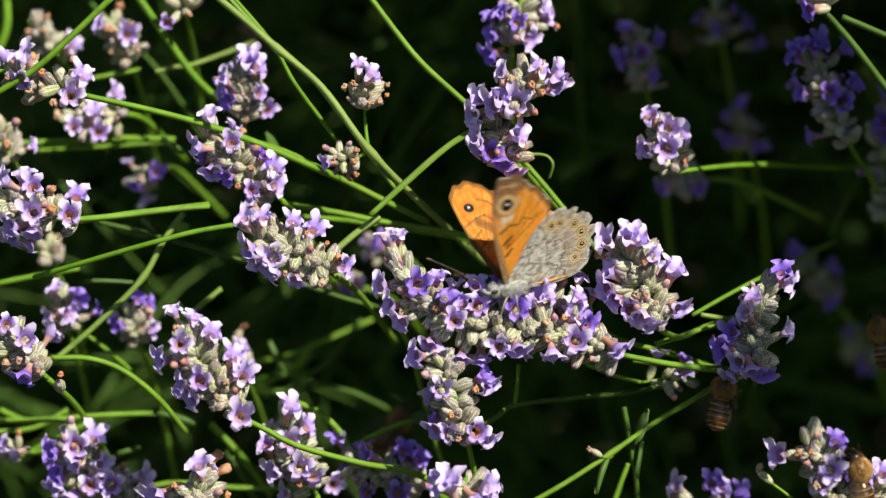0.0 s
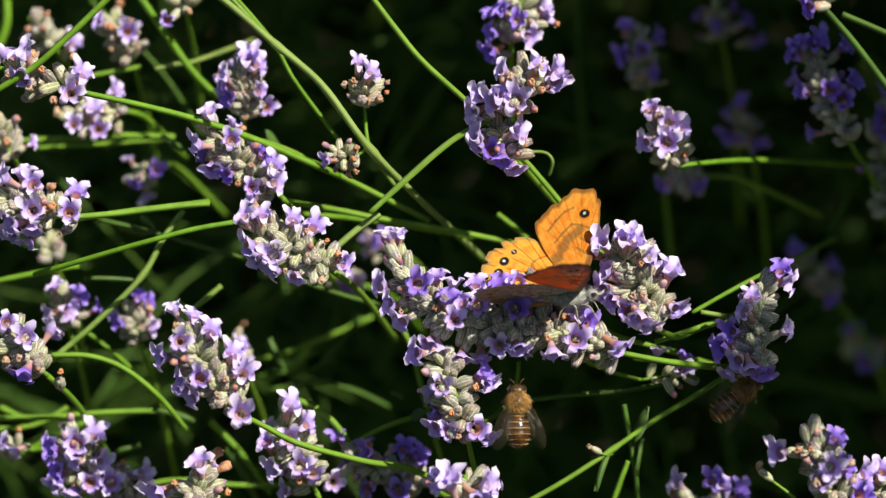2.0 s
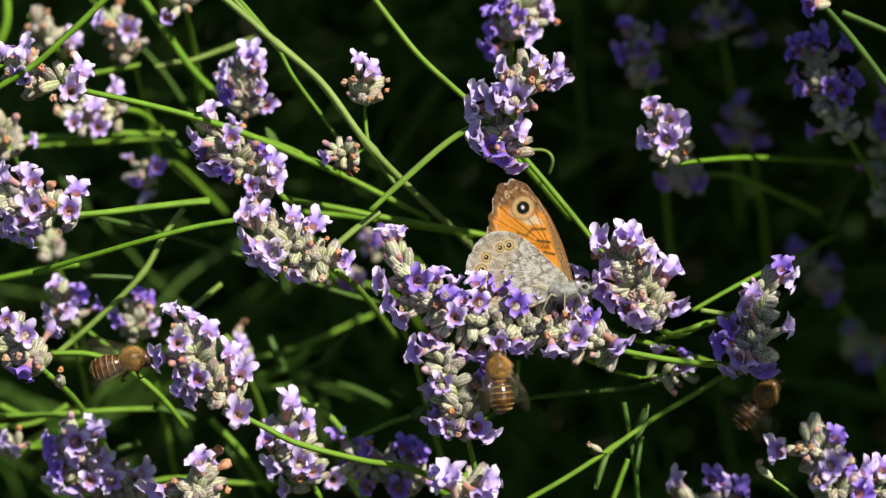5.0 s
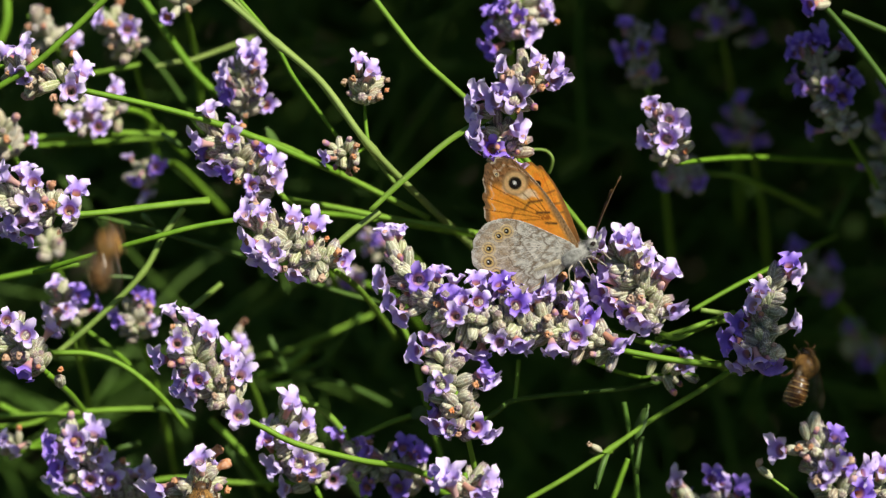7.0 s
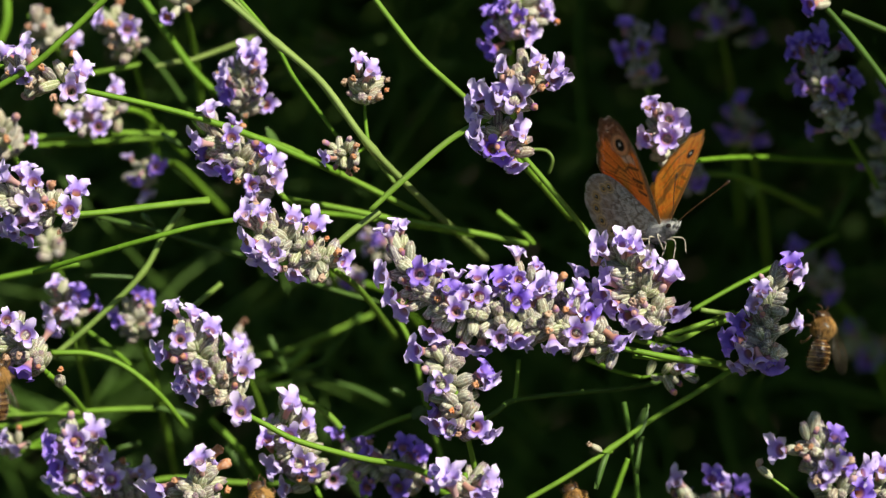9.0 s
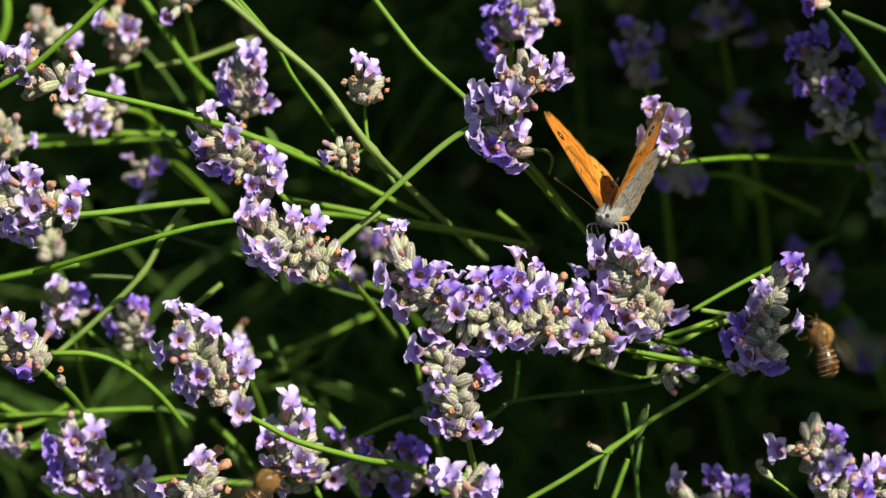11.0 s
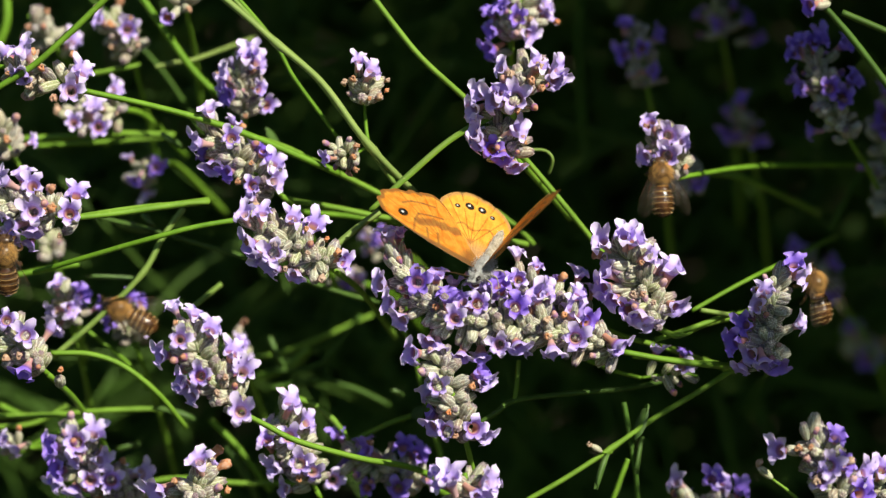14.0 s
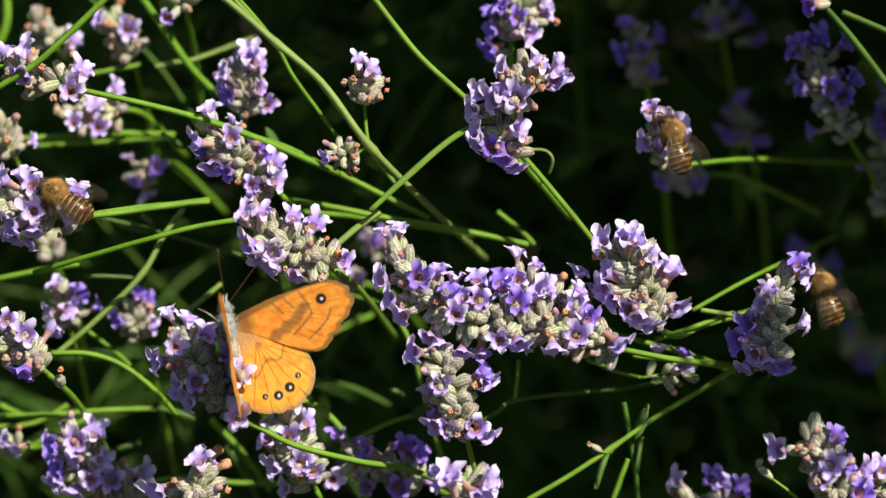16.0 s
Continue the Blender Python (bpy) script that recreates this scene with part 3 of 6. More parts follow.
stalk([(-20, 740, 34), (80, 738, 34), (180, 730, 34), (280, 726, 36)], 0.55, GREEN)
stalk([(-20, 760, 40), (60, 752, 40), (120, 720, 41)], 0.5, GREEN)
stalk([(30, 805, 38), (100, 770, 38), (160, 742, 39)], 0.5, GREEN)
stalk([(200, 880, 40), (300, 850, 41), (420, 858, 42), (530, 858, 44)], 0.5, GREEN)
stalk([(90, 628, 16), (160, 630, 17), (220, 652, 18), (280, 700, 20), (330, 760, 26)], 0.5, GREEN)
stalk([(440, 640, 66), (520, 620, 68), (660, 560, 70)], 0.5, GREEN)
stalk([(470, 660, 62), (560, 650, 62), (640, 560, 64)], 0.4, shade_stem_mat)
stalk([(700, 560, 30), (730, 620, 31), (750, 700, 33), (800, 880, 36)], 0.5, GREEN)
stalk([(455, 672, 64), (510, 652, 64), (548, 620, 66)], 0.8, GREEN)
stalk([(480, 690, 62), (560, 676, 62), (625, 690, 64), (690, 720, 66)], 0.55, shade_stem_mat)
stalk([(372, 745, 46), (425, 800, 46), (480, 872, 48)], 0.6, GREEN)
stalk([(150, 585, 34), (190, 615, 34), (230, 650, 36), (262, 692, 38)], 0.42, GREEN)
stalk([(0, 720, 44), (40, 738, 44), (90, 742, 45)], 0.6, GREEN)
leaf(476, 598, 50, 506, 656, 52, 2.4, 18)
leaf(402, 792, 50, 456, 884, 52, 3.0, 19)
leaf(205, 800, 40, 248, 784, 40, 2.4, 20)
leaf(250, 380, 30, 275, 402, 30, 1.8, 21)
stalk([(1030, -20, 120), (1025, 120, 120), (1040, 300, 124)], 0.7, shade_stem_mat)
stalk([(960, 210, 105), (1060, 240, 105), (1160, 262, 106)], 0.45, shade_stem_mat)
stalk([(990, 320, 110), (1080, 262, 110), (1180, 238, 112)], 0.5, shade_stem_mat)
stalk([(1470, 410, 64), (1500, 350, 64), (1530, 300, 66)], 0.5, shade_stem_mat)
stalk([(1330, 690, 160), (1450, 680, 160), (1600, 720, 160)], 0.5, shade_stem_mat)
stalk([(1350, 560, 120), (1450, 500, 120), (1600, 470, 120)], 0.6, shade_stem_mat)
stalk([(1400, 600, 130), (1480, 590, 130), (1600, 600, 130)], 0.5, shade_stem_mat)
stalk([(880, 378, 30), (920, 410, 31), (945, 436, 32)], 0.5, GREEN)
stalk([(160, 0, 60), (280, 120, 62), (360, 240, 66)], 0.5, shade_stem_mat)
stalk([(1350, 655, 145), (1450, 685, 145), (1600, 728, 147)], 0.5, shade_stem_mat)
stalk([(1268, 690, 150), (1284, 760, 150), (1302, 850, 153), (1310, 900, 155)], 0.6, shade_stem_mat)
stalk([(1335, 680, 155), (1356, 750, 155), (1372, 800, 157)], 0.45, shade_stem_mat)
stalk([(1150, 700, 155), (1180, 780, 155), (1190, 890, 157)], 0.5, shade_stem_mat)
stalk([(1060, 690, 145), (1080, 760, 145), (1086, 800, 147)], 0.4, shade_stem_mat)
leaf(1075, 806, 9, 1054, 866, 7, 1.9, 3)
leaf(1126, 782, 11, 1148, 715, 12, 2.4, 4)
leaf(1126, 842, 11, 1136, 772, 12, 1.8, 14)
leaf(150, 492, 30, 245, 492, 31, 1.8, 5)
leaf(345, 745, 30, 270, 720, 30, 2.0, 6)
leaf(730, 745, 24, 755, 720, 25, 2.6, 7)
leaf(200, 395, 34, 270, 412, 36, 2.2, 8)
leaf(285, 240, 36, 325, 262, 36, 2.2, 9)
leaf(470, 230, 30, 500, 280, 32, 2.0, 15)
leaf(1090, 882, 14, 1110, 820, 14, 1.6, 16)
leaf(690, 692, 34, 715, 700, 35, 2.0, 17)

# ---- flowering stems, tip first ----
lavender("edge_top", [(-30, 118, 2), (40, 128, 0), (150, 164, 2)], [(250, 186, 4), (350, 212, 6), (450, 246, 10), (600, 310, 16)], 12, 1.2, 0.75, 0.1, 2, 0, 1, 0.6, label="flowering lavender stem with open violet blooms and pale dry calyces", whorls=3,
         blooms=[(40, 86, 11), (146, 124, 1), (124, 160, 0), (36, 136, 7)], dried=[(130, 92), (14, 130), (96, 172), (70, 118), (52, 153)])
lavender("far_grey", [(50, 30, 46), (70, 55, 46), (100, 90, 48)], [(150, 150, 55), (190, 260, 70)], 20, 0.95, 0.05, 0.1, 2, 0, 2, label="faded grey-brown lavender spike past its bloom",
         blooms=[(130, 70, 2)], dried=[(82, 20)])
lavender("far_pair", [(175, 25, 40), (210, 60, 40), (235, 105, 42)], [(260, 200, 60), (280, 300, 75)], 18, 1.0, 0.28, 0.22, 2, 0, 3,
         blooms=[(172, 32, 10), (226, 52, 0)], dried=[(231, 34), (246, 78), (194, 83)])
lavender("low_pair", [(115, 220, 36), (160, 210, 36), (215, 195, 37)], [(260, 210, 45), (330, 280, 60)], 20, 1.0, 0.42, 0.08, 2, 0, 4,
         blooms=[(130, 215, 0), (175, 225, 0), (165, 188, 12), (206, 156, 2)], dried=[(205, 198)])
lavender("left_blur", [(-10, 210, 28), (8, 250, 28), (30, 290, 30)], [(60, 340, 40), (90, 420, 60)], 18, 1.05, 0.1, 0.14, 2, 0, 5, label="pale lavender spike nearly past its bloom")
lavender("left_big", [(-40, 330, -4), (40, 360, -3), (115, 385, 0)], [(200, 378, 4), (280, 368, 8), (370, 358, 12)], 40, 1.1, 0.40, 0.05, 0, 0, 6, label="large lavender spike with open violet blooms",
         blooms=[(40, 300, 12), (57, 320, 0), (57, 368, 0), (122, 371, 0), (136, 336, 1), (18, 393, 9), (15, 414, 7), (57, 406, 6), (5, 310, 10)], dried=[(105, 412), (78, 366)])
lavender("upper_round", [(415, 95, 22), (425, 150, 22), (432, 212, 25)], [(440, 300, 40), (460, 420, 60)], 34, 1.0, 0.42, 0.04, 0, 0.3, 7,
         blooms=[(440, 96, 12), (458, 108, 2), (395, 130, 10), (388, 150, 9), (403, 168, 8), (462, 157, 3), (474, 186, 0)], dried=[(451, 120), (436, 205)])
lavender("upper_long", [(345, 215, 10), (400, 262, 11), (440, 300, 12), (500, 350, 14)], [(540, 400, 26), (600, 520, 50)], 46, 1.05, 0.46, 0.04, 0, 0.15, 8,
         blooms=[(368, 192, 12), (345, 252, 9), (409, 242, 0), (470, 265, 1), (485, 287, 1), (376, 298, 6), (445, 328, 0), (490, 320, 3), (400, 308, 8), (440, 345, 11)], dried=[(445, 285)])
lavender("middle_left", [(425, 385, 2), (490, 420, 2), (545, 455, 3), (590, 480, 6)], [(640, 520, 20), (700, 600, 45)], 48, 1.08, 0.42, 0.08, 0, 0.1, 9, label="plump lavender spike with blooms and browned calyces",
         blooms=[(430, 375, 11), (463, 372, 12), (520, 382, 1), (558, 395, 1), (440, 432, 9), (482, 448, 0), (470, 467, 7), (447, 452, 8), (522, 492, 6), (612, 463, 3)], dried=[(541, 402), (546, 445), (580, 422), (571, 490), (502, 474)])
lavender("node_bloom", [(640, 130, 8), (645, 160, 8), (646, 200, 9)], [(648, 230, 9), (652, 258, 8)], 13, 0.95, 0.22, 0.35, 2, 0, 10, 0.35, whorls=2, label="small lavender head with browned flowers on a side shoot",
         blooms=[(635, 105, 12), (660, 122, 1)], dried=[(610, 146), (685, 141), (684, 158), (655, 171), (622, 138)])
lavender("node_side", [(580, 278, 6), (606, 276, 6), (630, 276, 7)], [(645, 266, 7), (655, 262, 8)], 7, 0.85, 0.18, 0.35, 2, 0, 11, 0.35, whorls=2, label="small browned lavender side shoot",
         blooms=[(575, 280, 9)], dried=[(592, 266), (625, 276), (630, 300)])
lavender("top_mid", [(920, -40, 24), (920, 20, 24), (905, 80, 26)], [(905, 180, 45), (900, 300, 70)], 36, 1.0, 0.45, 0.05, 0, 0.5, 12,
         blooms=[(886, 12, 10), (915, 30, 0), (965, 10, 2), (938, 62, 4), (868, 56, 9), (866, 90, 8)], dried=[(985, 36)])
lavender("upper_bright", [(940, 110, 0), (925, 150, 0), (895, 196, 3)], [(880, 206, 4), (800, 250, 4), (720, 318, 4), (655, 376, 4)], 26, 1.2, 0.40, 0.18, 2, 0, 13, 0.5, label="sunlit lavender spike with pale calyces and browned tips",
         blooms=[(884, 116, 10), (955, 112, 1), (990, 120, 2), (988, 142, 4), (846, 165, 10), (870, 176, 9), (886, 158, 12), (836, 195, 8), (912, 172, 0)], dried=[(905, 130), (958, 152), (938, 140)])
lavender("upper_lower", [(860, 225, 6), (890, 245, 6), (905, 285, 8)], [(930, 300, 14), (1010, 390, 30)], 26, 1.0, 0.45, 0.06, 0, 0.3, 14,
         blooms=[(870, 262, 0), (843, 252, 9), (917, 230, 2), (890, 280, 6), (911, 297, 5), (840, 232, 10)], dried=[(934, 252)])
# spikes labelled as shaded also get darker calyces and blooms, shade put into colour
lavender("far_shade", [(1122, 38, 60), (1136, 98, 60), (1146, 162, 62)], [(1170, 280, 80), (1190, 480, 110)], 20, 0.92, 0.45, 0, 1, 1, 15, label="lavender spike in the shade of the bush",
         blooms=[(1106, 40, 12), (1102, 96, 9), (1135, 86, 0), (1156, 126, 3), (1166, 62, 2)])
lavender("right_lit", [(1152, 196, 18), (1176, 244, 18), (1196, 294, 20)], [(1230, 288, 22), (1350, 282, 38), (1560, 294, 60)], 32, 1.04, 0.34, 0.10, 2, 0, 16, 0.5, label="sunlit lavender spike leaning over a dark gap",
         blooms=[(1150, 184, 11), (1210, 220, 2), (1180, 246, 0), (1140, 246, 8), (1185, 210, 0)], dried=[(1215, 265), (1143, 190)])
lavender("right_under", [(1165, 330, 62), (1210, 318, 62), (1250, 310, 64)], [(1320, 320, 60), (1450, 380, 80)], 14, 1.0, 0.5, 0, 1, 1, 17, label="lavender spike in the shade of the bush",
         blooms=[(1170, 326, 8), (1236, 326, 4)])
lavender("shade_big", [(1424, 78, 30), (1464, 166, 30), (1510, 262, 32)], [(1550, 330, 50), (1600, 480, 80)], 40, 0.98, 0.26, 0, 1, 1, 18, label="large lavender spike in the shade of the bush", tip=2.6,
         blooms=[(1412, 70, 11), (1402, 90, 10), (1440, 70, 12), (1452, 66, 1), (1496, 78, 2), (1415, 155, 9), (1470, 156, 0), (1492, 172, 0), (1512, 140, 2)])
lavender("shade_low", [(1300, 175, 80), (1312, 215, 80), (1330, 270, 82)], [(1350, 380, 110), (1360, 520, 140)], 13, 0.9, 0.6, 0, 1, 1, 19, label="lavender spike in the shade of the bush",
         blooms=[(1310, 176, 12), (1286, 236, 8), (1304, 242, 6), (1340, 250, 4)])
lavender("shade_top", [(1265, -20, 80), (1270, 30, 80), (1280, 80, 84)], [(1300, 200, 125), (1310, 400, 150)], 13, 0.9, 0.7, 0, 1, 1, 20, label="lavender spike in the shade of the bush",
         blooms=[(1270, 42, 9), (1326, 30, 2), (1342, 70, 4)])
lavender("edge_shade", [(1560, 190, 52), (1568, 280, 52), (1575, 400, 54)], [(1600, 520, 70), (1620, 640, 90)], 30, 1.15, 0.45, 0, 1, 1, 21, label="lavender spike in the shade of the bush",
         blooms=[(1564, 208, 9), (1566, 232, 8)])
lavender("corner", [(1430, -44, -12), (1446, -14, -11), (1462, 18, -10)], [(1478, 36, -10), (1512, 76, -10), (1568, 150, -10), (1610, 205, -10)], 22, 1.0, 0.30, 0, 2, 0.5, 22, 0.6, material=shade_stem_mat, label="lavender spike that hangs over on a bent stem",
         blooms=[(1428, 12, 8)])
lavender("main", [(690, 440, 0), (735, 500, -1), (800, 556, -2), (900, 576, -2), (1000, 592, -1), (1105, 624, 1)], [(1190, 640, 4), (1262, 648, 8), (1310, 652, 20)], 118, 1.08, 0.40, 0.04, 0, 0.08, 23, 0.6, label="long arching lavender spike crowded with violet blooms", whorls=14,
         blooms=[(671, 487, 10), (741, 487, 0), (775, 470, 12), (690, 525, 9), (710, 555, 8), (806, 551, 0), (818, 520, 11), (795, 512, 12), (850, 525, 0), (845, 488, 12), (887, 490, 12), (917, 530, 0), (952, 508, 12), (975, 503, 2), (760, 597, 7), (778, 604, 6), (885, 600, 0), (920, 605, 5), (980, 612, 6), (1022, 588, 0), (1022, 538, 1), (1028, 508, 1), (1048, 560, 3), (1100, 605, 4), (818, 622, 6)], dried=[(905, 505), (1002, 543), (775, 530), (712, 533), (970, 583)], push=(2, -7))
lavender("main_upper", [(890, 492, 4), (935, 516, 4), (990, 543, 5), (1050, 575, 6)], [(1110, 600, 10), (1200, 625, 20), (1300, 660, 40)], 30, 1.05, 0.40, 0.05, 0, 0.1, 45, 0.5, label="lavender spike behind the long arching one")
lavender("right_main", [(1098, 405, 2), (1132, 488, 2), (1165, 582, 4)], [(1200, 595, 8), (1250, 575, 14), (1330, 555, 30)], 56, 1.12, 0.38, 0.06, 0, 0.05, 24, label="plump upright lavender spike with many violet blooms",
         blooms=[(1062, 435, 11), (1105, 425, 12), (1122, 432, 1), (1152, 462, 2), (1188, 485, 1), (1068, 488, 10), (1062, 520, 9), (1080, 540, 8), (1198, 555, 4), (1108, 558, 0), (1148, 586, 5), (1128, 572, 6)], dried=[(1115, 530), (1155, 542), (1132, 473)], push=(-2, 12))
lavender("right_tall", [(1350, 490, 4), (1340, 565, 4), (1335, 662, 6)], [(1334, 676, 24), (1330, 690, 110), (1322, 740, 220)], 46, 1.0, 0.55, 0.03, 1, 0.5, 85, 0.4, shade_stem_mat, label="upright lavender spike half in shade",
         blooms=[(1397, 465, 12), (1412, 490, 3), (1346, 512, 12), (1328, 540, 10), (1308, 575, 9), (1290, 605, 9), (1318, 630, 8), (1302, 655, 7), (1345, 645, 6), (1366, 650, 5), (1410, 572, 2)], dried=[(1372, 608)], push=(16, -8))
lavender("low_mid", [(770, 620, -2), (800, 680, -2), (825, 765, 0)], [(835, 810, 4), (850, 880, 12), (860, 960, 30)], 40, 1.05, 0.34, 0.06, 0, 0.25, 26, label="drooping lavender spike under the long one",
         blooms=[(733, 622, 9), (780, 680, 0), (858, 658, 2), (866, 676, 4), (768, 755, 8), (793, 760, 0), (845, 757, 0), (866, 772, 4)], dried=[(802, 726), (812, 770), (845, 680)])
lavender("bottom_mid", [(822, 840, -8), (830, 880, -8), (838, 930, -6)], [(845, 1000, 5), (850, 1100, 20)], 26, 1.12, 0.36, 0.02, 0, 0, 27,
         blooms=[(780, 850, 10), (866, 852, 2), (795, 845, 11), (850, 880, 4)])
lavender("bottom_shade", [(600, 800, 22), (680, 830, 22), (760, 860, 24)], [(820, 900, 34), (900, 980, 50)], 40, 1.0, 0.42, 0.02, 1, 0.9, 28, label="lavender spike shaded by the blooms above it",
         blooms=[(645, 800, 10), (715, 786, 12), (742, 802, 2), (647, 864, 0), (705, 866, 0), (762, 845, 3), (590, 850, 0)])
lavender("bottom_left", [(500, 720, 14), (520, 790, 14), (560, 870, 16)], [(600, 960, 28), (640, 1080, 50)], 54, 1.08, 0.44, 0.05, 0, 0.1, 29,
         blooms=[(515, 712, 1), (470, 776, 11), (482, 826, 9), (531, 820, 0), (502, 866, 9), (546, 745, 2), (555, 836, 0), (512, 772, 0)])
lavender("bottom_spike", [(345, 828, -3), (348, 868, -3), (350, 920, -2)], [(355, 980, 8), (370, 1100, 25)], 34, 1.12, 0.26, 0.06, 0, 0.1, 30,
         blooms=[(350, 812, 12), (276, 870, 8)], dried=[(404, 865), (310, 850)])
lavender("front_left", [(316, 580, -6), (364, 646, -6), (428, 734, -4)], [(470, 755, -2), (530, 785, 0), (640, 815, 6), (740, 835, 14), (860, 900, 30)], 48, 1.1, 0.42, 0.05, 0, 0.05, 61, 0.55, label="sunlit lavender spike on an arching stem", tip=0.5,
         blooms=[(374, 580, 1), (318, 600, 0), (283, 628, 9), (352, 665, 0), (414, 620, 1), (432, 655, 0), (335, 697, 8), (318, 676, 9), (425, 728, 0)], dried=[(382, 693), (400, 668)])
lavender("low_left", [(110, 756, 22), (146, 812, 22), (200, 864, 24), (270, 886, 26)], [(360, 930, 40), (460, 1050, 60)], 54, 1.08, 0.46, 0.05, 0, 0.25, 32,
         blooms=[(166, 765, 1), (133, 782, 0), (88, 790, 9), (182, 815, 3), (98, 832, 9), (130, 815, 8), (160, 852, 0), (196, 850, 0), (130, 872, 7), (96, 855, 8), (256, 836, 2)], dried=[(181, 790), (220, 815)])
lavender("edge_left", [(0, 580, 6), (35, 615, 6), (85, 665, 8)], [(140, 720, 20), (200, 820, 45)], 34, 1.05, 0.28, 0.08, 0, 0.15, 33,
         blooms=[(12, 565, 0), (45, 592, 0), (42, 660, 7)], dried=[(32, 627), (108, 656)])
lavender("blur_left", [(95, 500, 30), (112, 540, 30), (125, 590, 32)], [(150, 680, 50), (180, 820, 70)], 17, 0.9, 0.5, 0.03, 0, 0.4, 34,
         blooms=[(95, 500, 12), (140, 520, 2), (122, 548, 3), (85, 552, 9), (96, 586, 7)])
lavender("blur_mid", [(222, 536, 34), (236, 570, 34), (250, 608, 36)], [(280, 700, 50), (310, 840, 70)], 15, 0.88, 0.5, 0.03, 0, 0.4, 35,
         blooms=[(245, 520, 1), (266, 530, 2), (206, 566, 9), (270, 576, 3)])
lavender("blur_small", [(235, 330, 50), (255, 305, 50), (280, 290, 52)], [(320, 300, 66), (400, 380, 80)], 7, 0.9, 1.1, 0.0, 2, 0.6, 36, whorls=2,
         blooms=[(276, 296, 0), (240, 322, 7)])
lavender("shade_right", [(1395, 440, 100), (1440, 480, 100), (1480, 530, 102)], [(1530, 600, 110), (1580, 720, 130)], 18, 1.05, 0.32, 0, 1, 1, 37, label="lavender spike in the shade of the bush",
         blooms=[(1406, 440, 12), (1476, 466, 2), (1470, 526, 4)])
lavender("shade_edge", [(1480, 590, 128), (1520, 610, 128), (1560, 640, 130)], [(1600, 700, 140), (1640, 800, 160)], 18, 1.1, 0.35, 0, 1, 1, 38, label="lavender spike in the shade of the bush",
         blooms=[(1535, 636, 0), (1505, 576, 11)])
lavender("corner_low", [(1440, 768, -10), (1460, 820, -10), (1492, 900, -8)], [(1530, 980, 4), (1560, 1080, 20)], 58, 1.08, 0.50, 0.02, 0, 0.35, 39, label="lavender spike with grey-green calyces and violet blooms", tip=0.15,
         blooms=[(1376, 796, 9), (1482, 770, 1), (1452, 848, 0), (1500, 820, 2), (1532, 836, 2), (1526, 872, 0), (1470, 824, 0)], dried=[(1436, 792)])
lavender("corner_far", [(1566, 836, -4), (1580, 880, -4), (1600, 930, -2)], [(1620, 1000, 8), (1640, 1100, 20)], 36, 1.1, 0.4, 0.02, 0, 0.1, 40,
         blooms=[(1560, 826, 12)])
lavender("bottom_dark", [(1190, 896, 24), (1260, 908, 24), (1325, 922, 26)], [(1380, 940, 20), (1450, 1030, 40)], 36, 1.05, 0.36, 0.06, 1, 0.4, 41,
         blooms=[(1195, 850, 10), (1262, 846, 0), (1282, 852, 1), (1312, 866, 1)])
lavender("under_main", [(1235, 668, 12), (1190, 664, 12), (1135, 672, 13)], [(1090, 660, 18), (1040, 640, 26)], 7, 0.9, 0.22, 0.15, 2, 0.4, 42, 0.4, whorls=3, label="small lavender side shoot with two blooms")
lavender("side_bud", [(1020, 778, 9), (1040, 790, 9), (1066, 803, 10)], [(1074, 806, 11), (1084, 802, 11)], 1, 0.85, 0.0, 1.25, 2, 0, 46, 0.3, whorls=1, label="single browned bud on a short side shoot")
lavender("behind_front", [(398, 596, 42), (418, 622, 42), (436, 664, 44)], [(460, 720, 56), (490, 820, 75)], 9, 0.9, 0.3, 0, 2, 0, 53, whorls=3, label="small pale lavender spike behind a sunlit one",
         blooms=[(428, 606, 1), (432, 642, 3)])
lavender("behind_tip", [(655, 415, 62), (676, 432, 62), (700, 446, 64)], [(740, 470, 75), (790, 540, 95)], 8, 0.9, 0.3, 0, 0, 0.5, 54, whorls=3, label="small lavender spike in the shade behind the long one",
         blooms=[(662, 426, 9), (672, 412, 11)])
lavender("behind_middle", [(590, 488, 58), (616, 498, 58), (650, 506, 60)], [(700, 530, 72), (760, 600, 95)], 8, 0.9, 0.3, 0, 0, 0.5, 55, whorls=3, label="small lavender spike in the shade behind a plump one",
         blooms=[(630, 496, 0), (612, 504, 7)])
lavender("tiny_left", [(8, 782, 30), (26, 792, 30), (52, 796, 31)], [(80, 800, 40), (130, 860, 60)], 6, 0.8, 0.3, 0.2, 2, 0, 56, whorls=2, label="small lavender side shoot with a violet bloom",
         blooms=[(25, 796, 8), (4, 778, 10)])
lavender("dull_left", [(80, 430, 46), (90, 445, 46), (100, 475, 48)], [(130, 540, 60), (150, 640, 80)], 12, 0.95, 0.25, 0.05, 2, 0.4, 43)
lavender("top_edge", [(320, -20, 30), (325, 0, 30), (330, 20, 32)], [(345, 100, 50), (360, 220, 70)], 12, 0.95, 0.15, 0.15, 2, 0, 44)
lavender("dry_bud", [(1322, 808, -8), (1340, 828, -8), (1368, 852, -8)], [(1400, 876, -8), (1430, 905, -6)], 1, 0.85, 0.0, 1.25, 2, 0, 47, 0.3, whorls=1, label="single dry brown-tipped calyx on a short shoot")
lavender("tip_floret", [(682, 412, -1), (696, 440, -1), (712, 478, -1)], [(722, 490, 0), (735, 505, 0)], 1, 1.1, 1.4, 0, 0, 0, 48, 0.3, whorls=1, label="single violet bloom on an upright calyx")
